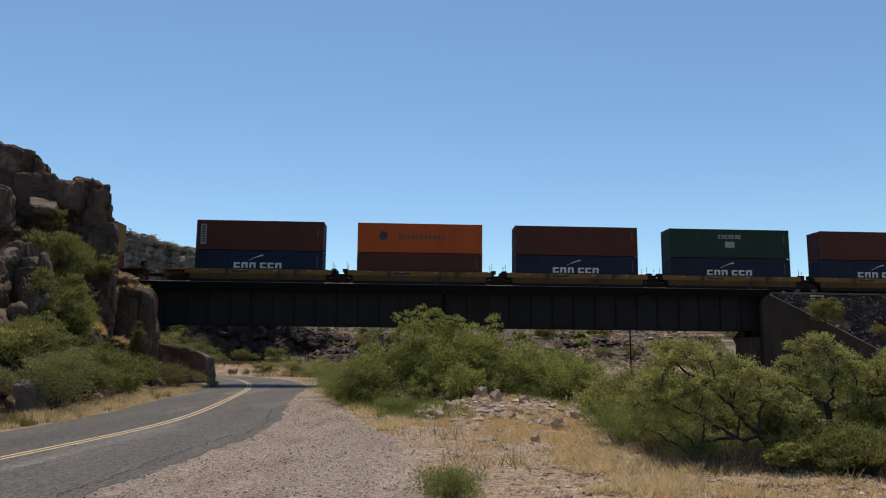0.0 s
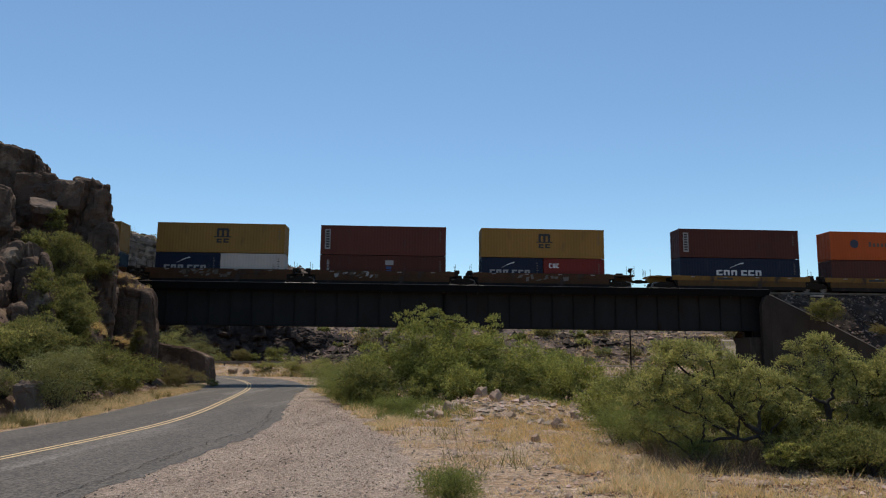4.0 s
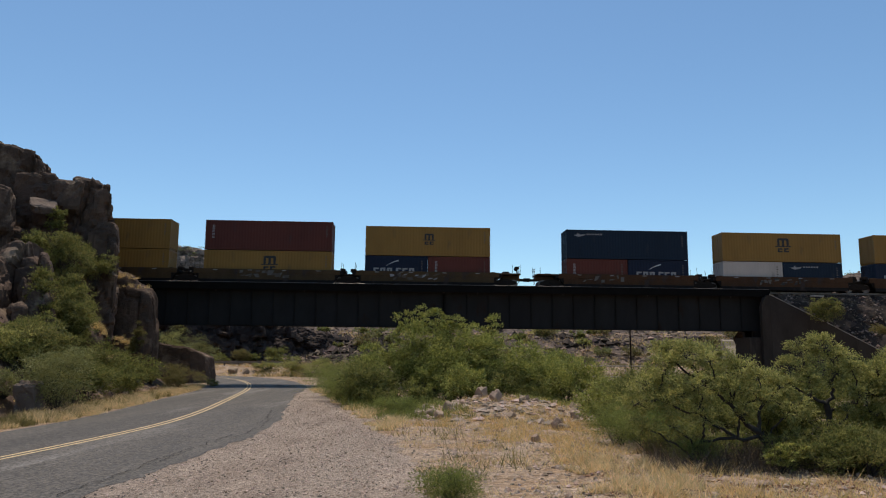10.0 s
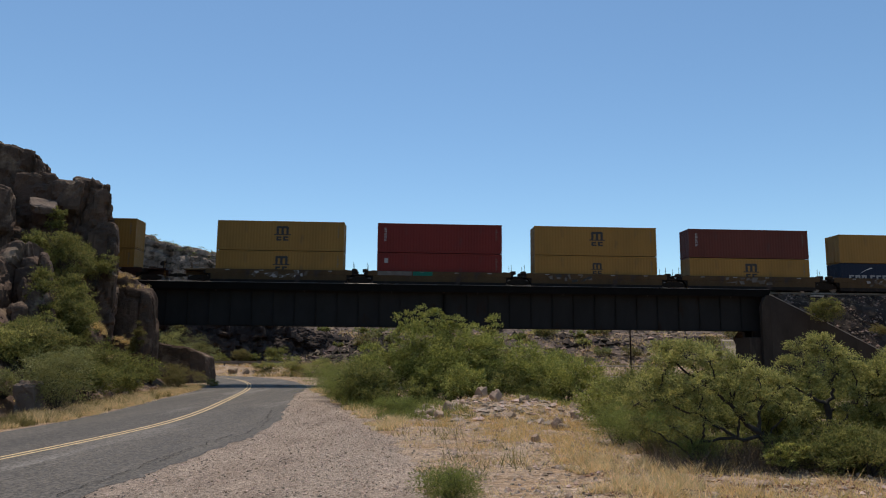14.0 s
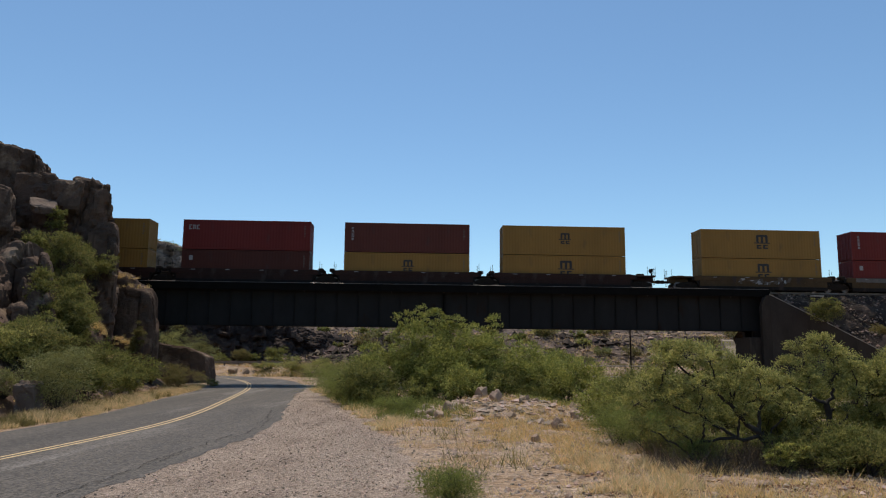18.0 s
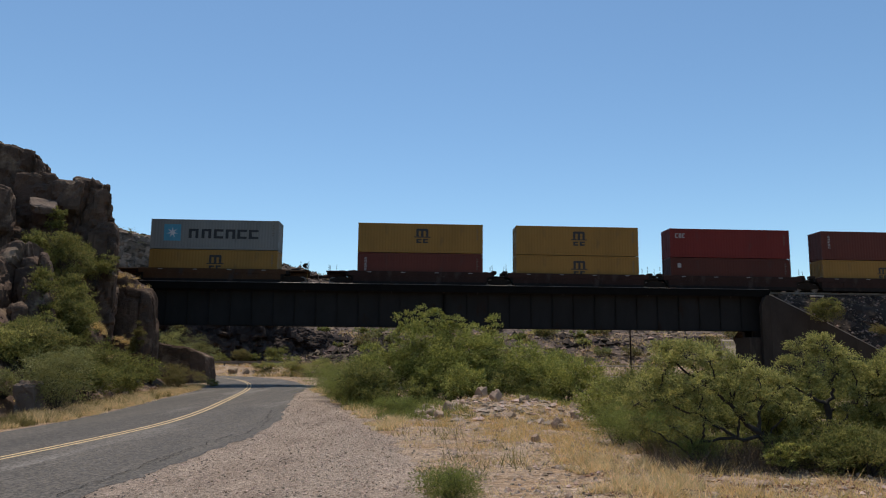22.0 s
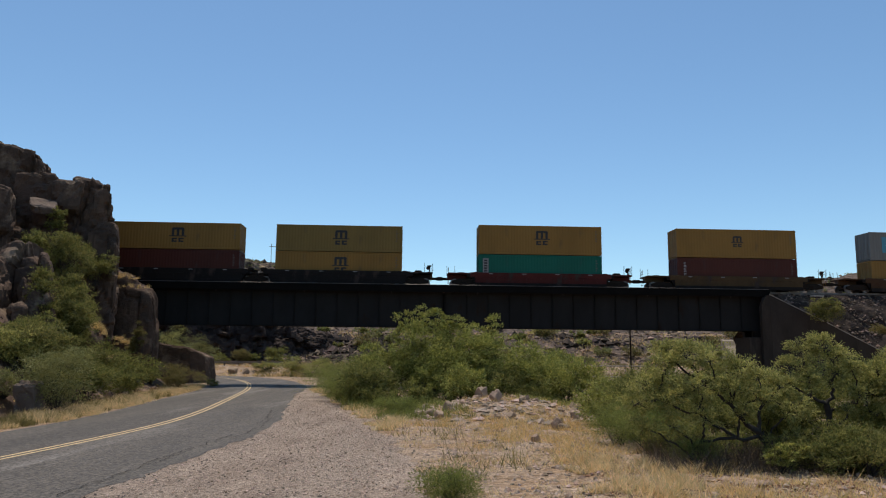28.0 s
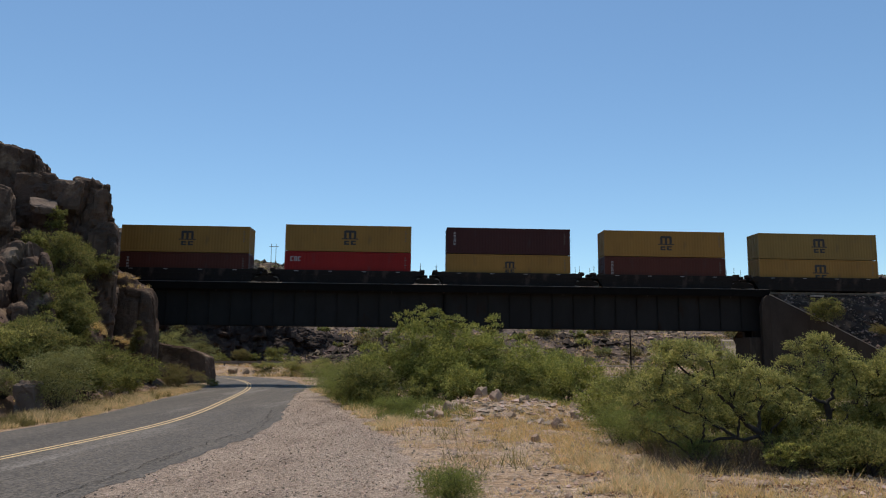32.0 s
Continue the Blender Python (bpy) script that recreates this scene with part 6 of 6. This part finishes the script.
# Scree in the cliff's shade; the dark rubble colour carries that shade.
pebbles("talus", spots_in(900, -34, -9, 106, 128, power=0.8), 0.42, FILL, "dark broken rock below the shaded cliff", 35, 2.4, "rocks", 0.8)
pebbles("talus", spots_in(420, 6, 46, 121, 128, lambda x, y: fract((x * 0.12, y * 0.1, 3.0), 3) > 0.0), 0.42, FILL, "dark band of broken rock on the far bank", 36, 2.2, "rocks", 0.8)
pebbles("talus", spots_in(1500, -130, 140, 136, 206), 0.5, BANK, "scattered rocks on the far hillside", 25, 2.4, "rocks", 0.7)
pebbles("talus", spots_in(2600, -112, -28, 176, 206), 0.36, BANK, "broken rock along the far ridge", 28, 2.6, "rocks", 0.7)
fill = np.random.default_rng(9)
fs, fk = 36.6 + 22 * fill.random(4200), fill.random(4200)
foot = [wing_low(v) for v in fs]
slope = [TRACK @ Vector((a, b[0] + (-1.75 - b[0]) * k, b[1] + (-0.35 - b[1]) * k)) for a, b, k in zip(fs, foot, fk)]
pebbles("rubble", slope, 0.065, FILL_SUNLIT, "loose rubble on the embankment slope", 29, 3.0, "rocks", 0.7)
pebbles("litter", spots_in(7000, lambda y: 1.5 + 0.1 * y, lambda y: 5.0 + y * 0.3, 12.5, 22, lambda x, y: fract((x * 0.5, y * 0.5, 12.0), 3) > -0.15), 0.022, LITTER, "fallen brown leaves and bits of bark on the ground", 31, 3.0, "litter", 0.25)
pebbles("litter", spots_in(5000, lambda y: 5.0, lambda y: 5.0 + y * 0.36, 13.0, 18.0), 0.022, LITTER, "dead leaves and twigs on the ground below the trees", 33, 3.0, "litter", 0.25)
pebbles("talus", spots_in(500, lambda y: left_edge(y) - 10, lambda y: left_edge(y) - 1.8, 26, 66), 0.11, ROCK, "loose stones on the roadside slope", 26, 2.6, "rocks", 0.7)
pebbles("asphalt_crumbs", spots_in(900, lambda y: float(road_x(y)) + RIGHT_W(y) - 0.1, lambda y: float(road_x(y)) + RIGHT_W(y) + 0.9, 12.5, 50, power=1.6), 0.012, ASPHALT, "crumbled asphalt along the road edge", 27, 3.0, "gravel", 0.45, 0.042)


def rock_bm(seed, sx, sy, sz, sub=3):
    """An angular stone: a ball cut by random planes, then roughened."""
    rnd = random.Random(seed)
    cuts = []
    for _ in range(15):
        d = Vector((rnd.gauss(0, 1), rnd.gauss(0, 1), rnd.gauss(0, 0.8))).normalized()
        cuts.append((d, rnd.uniform(0.36, 0.56)))
    bm = bmesh.new()
    bmesh.ops.create_icosphere(bm, subdivisions=sub, radius=1.0)
    for v in bm.verts:
        p = v.co.normalized()
        r = min([1.0] + [k / max(1e-3, p.dot(d)) for d, k in cuts if p.dot(d) > 0.2])
        w = p * 1.4 + Vector((seed * 3.7, seed * 1.3, 0))
        p = p * r * (1 + 0.05 * fract(w, 3) + 0.035 * fract(w * 5, 2))
        v.co = Vector((p.x * sx, p.y * sy, p.z * sz)) * 1.5
    return bm


ROCKS = [(1.9, 37.0, 1.38), (2.5, 34.5, 0.75), (4.3, 38.0, 0.71), (6.2, 34.0, 0.95), (5.8, 31.0, 1.21), (-0.6, 32.5, 0.76), (0.3, 33.5, 0.89), (-0.1, 31.5, 0.88), (1.0, 34.0, 0.69),
         (2.8, 31.0, 0.53), (4.3, 32.0, 0.60), (4.4, 28.5, 0.67), (3.0, 24.0, 0.49), (-21.6, 48.0, 1.12), (-21.7, 50.0, 0.78), (-27.4, 96.0, 1.79), (-25.6, 96.0, 1.49),
         (-16.3, 95.0, 1.77), (2.4, 14.2, 0.28), (6.7, 15.5, 0.43), (4.6, 28.0, 0.48)]
extra = random.Random(31)
for _ in range(46):
    a, q = extra.random() * 6.283, extra.random() ** 0.5
    ROCKS.append((2.9 + 4.2 * q * math.cos(a), 34.0 + 3.8 * q * math.sin(a), extra.uniform(0.22, 0.55)))
for i, (x, y, w) in enumerate(ROCKS):
    w *= 0.92
    tall = extra.uniform(0.32, 0.46)
    ob = part("rock", rock_bm(i + 1, w / 2, w / 2 * extra.uniform(0.7, 1.0), w * tall, 2 if w < 0.35 else 3), STONE)
    tagged(ob, "rough pale grey-pink rock on the dry ground" if x > -3 else "weathered pale boulder beside the road", "rock", group="rocks on the mound" if -2 < x < 9 and 26 < y < 40 else "")
    ob.matrix_world = pose(x, y, ground_at(x, y) + w * tall * 0.3, extra.uniform(-10, 10), extra.uniform(-10, 10), extra.uniform(0, 360))

boulder = rock_block(None, -19.2, -18.1, 32.9, 34.2, 0.2, 1.75, 31.0, 12, 0.05, 0.04, 7, skew=-0.2, rough=0.22, mat=LEDGE, step=0.07, name="boulder")
tagged(boulder, "square weathered boulder with a pale flat top beside the road", "rock")

# ---- far bank and ridge ----
far = random.Random(5)
for i in range(58):
    x, y = far.uniform(-40, 52), far.uniform(104, 135)
    kind = far.choice(("mesq", "grey", "dusty", "dark"))
    mat, words, leaf, opts = KIND[kind]
    opts = dict(opts, clumps=26)
    w = far.uniform(0.8, 2.0)
    plant(kind, x, y, ground_at(x, y) - 0.2, w * far.uniform(1.0, 1.5), w, 500 + i, 0.2, 600, mat, words, "bush", "bush", **opts)
scrub, sizes = [], []
for i in range(420):
    x, y = far.uniform(-125, 135), far.uniform(140, 206)
    z = ground_at(x, y)
    w = far.uniform(0.5, 1.5)
    for k in range(40):
        a, b = far.random() * 6.283, far.random()
        scrub.append((x + w * b * math.cos(a), y + w * b * math.sin(a), z + far.random() * w * 1.1))
        sizes.append(far.uniform(0.15, 0.32))
for ob in ridge_rock.children[:1]:
    high = [q.co for q in ob.data.vertices if q.co.z > 19.2 + 0.26 * (-38.5 - q.co.x)]
    for q in far.sample(high, 110):
        for k in range(30):
            scrub.append((q.x + far.gauss(0, 0.5), q.y + far.gauss(0, 0.4), q.z + far.random() * 0.45))
            sizes.append(far.uniform(0.08, 0.18))
v, f = leaf_quads(np.array(scrub), np.array(sizes), np.random.default_rng(77))
tagged(link_mesh("scrub", array_mesh("scrub", v, f), LEAF_GREY), "sparse grey-green scrub on the far hillside", "scrub", kind="stuff")

# guard rail on the outside of the bend
rail = tagged(new("guard_rail"), "long rusty steel guard rail on posts beyond the road", "guard rail")
rail.location = (-20, 101, ground_at(-20, 101) - 0.22)
bm = bmesh.new()
prism = [(-0.03, 0.55), (0.03, 0.6), (-0.03, 0.68), (0.03, 0.76), (-0.03, 0.85), (-0.05, 0.85), (0.01, 0.76), (-0.05, 0.68), (0.01, 0.6), (-0.05, 0.55)]
ends = [[bm.verts.new((x, y, z)) for y, z in prism] for x in (-24, -1.5)]
for i in range(len(prism)):
    j = (i + 1) % len(prism)
    bm.faces.new((ends[0][i], ends[0][j], ends[1][j], ends[1][i]))
part("beam", bm, GALV, rail)
for k in range(12):
    part("post", boxes((-23.9 + k * 1.98, -23.76 + k * 1.98, 0.012, 0.15, -0.6, 0.82)), OLD_WOOD, rail)
fence = tagged(new("pipe_fence"), "two-rail steel pipe fence below the bridge", "fence")
fence.location = (17.5, 80, ground_at(17.5, 80))
for z in (1.05, 2.2):
    bm = bmesh.new()
    tube(bm, (-4.5, 0, z), (6, 0, z), 0.06, sides=8)
    part("rail", bm, GALV, fence)
for x in (-4.4, -1, 2.4, 5.9):
    bm = bmesh.new()
    tube(bm, (x, 0.122, -0.4), (x, 0.122, 2.3), 0.06, sides=8)
    part("post", bm, GALV, fence)
pole = new("post")
tagged(pole, "thin dark steel post standing beyond the bridge", "post")
pole.location = (20.9, 81.5, ground_at(20.9, 81.5))
bm = bmesh.new()
tube(bm, (0, 0, -0.3), (0, 0, 6.8), 0.085, 0.075, 10)
part("shaft", bm, BLACK_STEEL, pole)
bm = bmesh.new()
tube(bm, (0, 0, 6.805), (0, 0, 6.9), 0.1, 0.1, 10)
part("cap", bm, BLACK_STEEL, pole)
hframe = tagged(new("utility_pole"), "weathered wooden two-pole power line frame on the ridge", "utility pole")
hframe.location = (-47.3, 201, ground_at(-47.3, 201) - 0.5)
for x in (-0.65, 0.65):
    bm = bmesh.new()
    tube(bm, (x, 0, -1), (x, 0, 6.6), 0.085, 0.06, 8)
    part("pole", bm, TWIG, hframe)
part("crossarm", boxes((-1.3, 1.3, 0.09, 0.19, 5.75, 5.87)), TWIG, hframe)

motions()
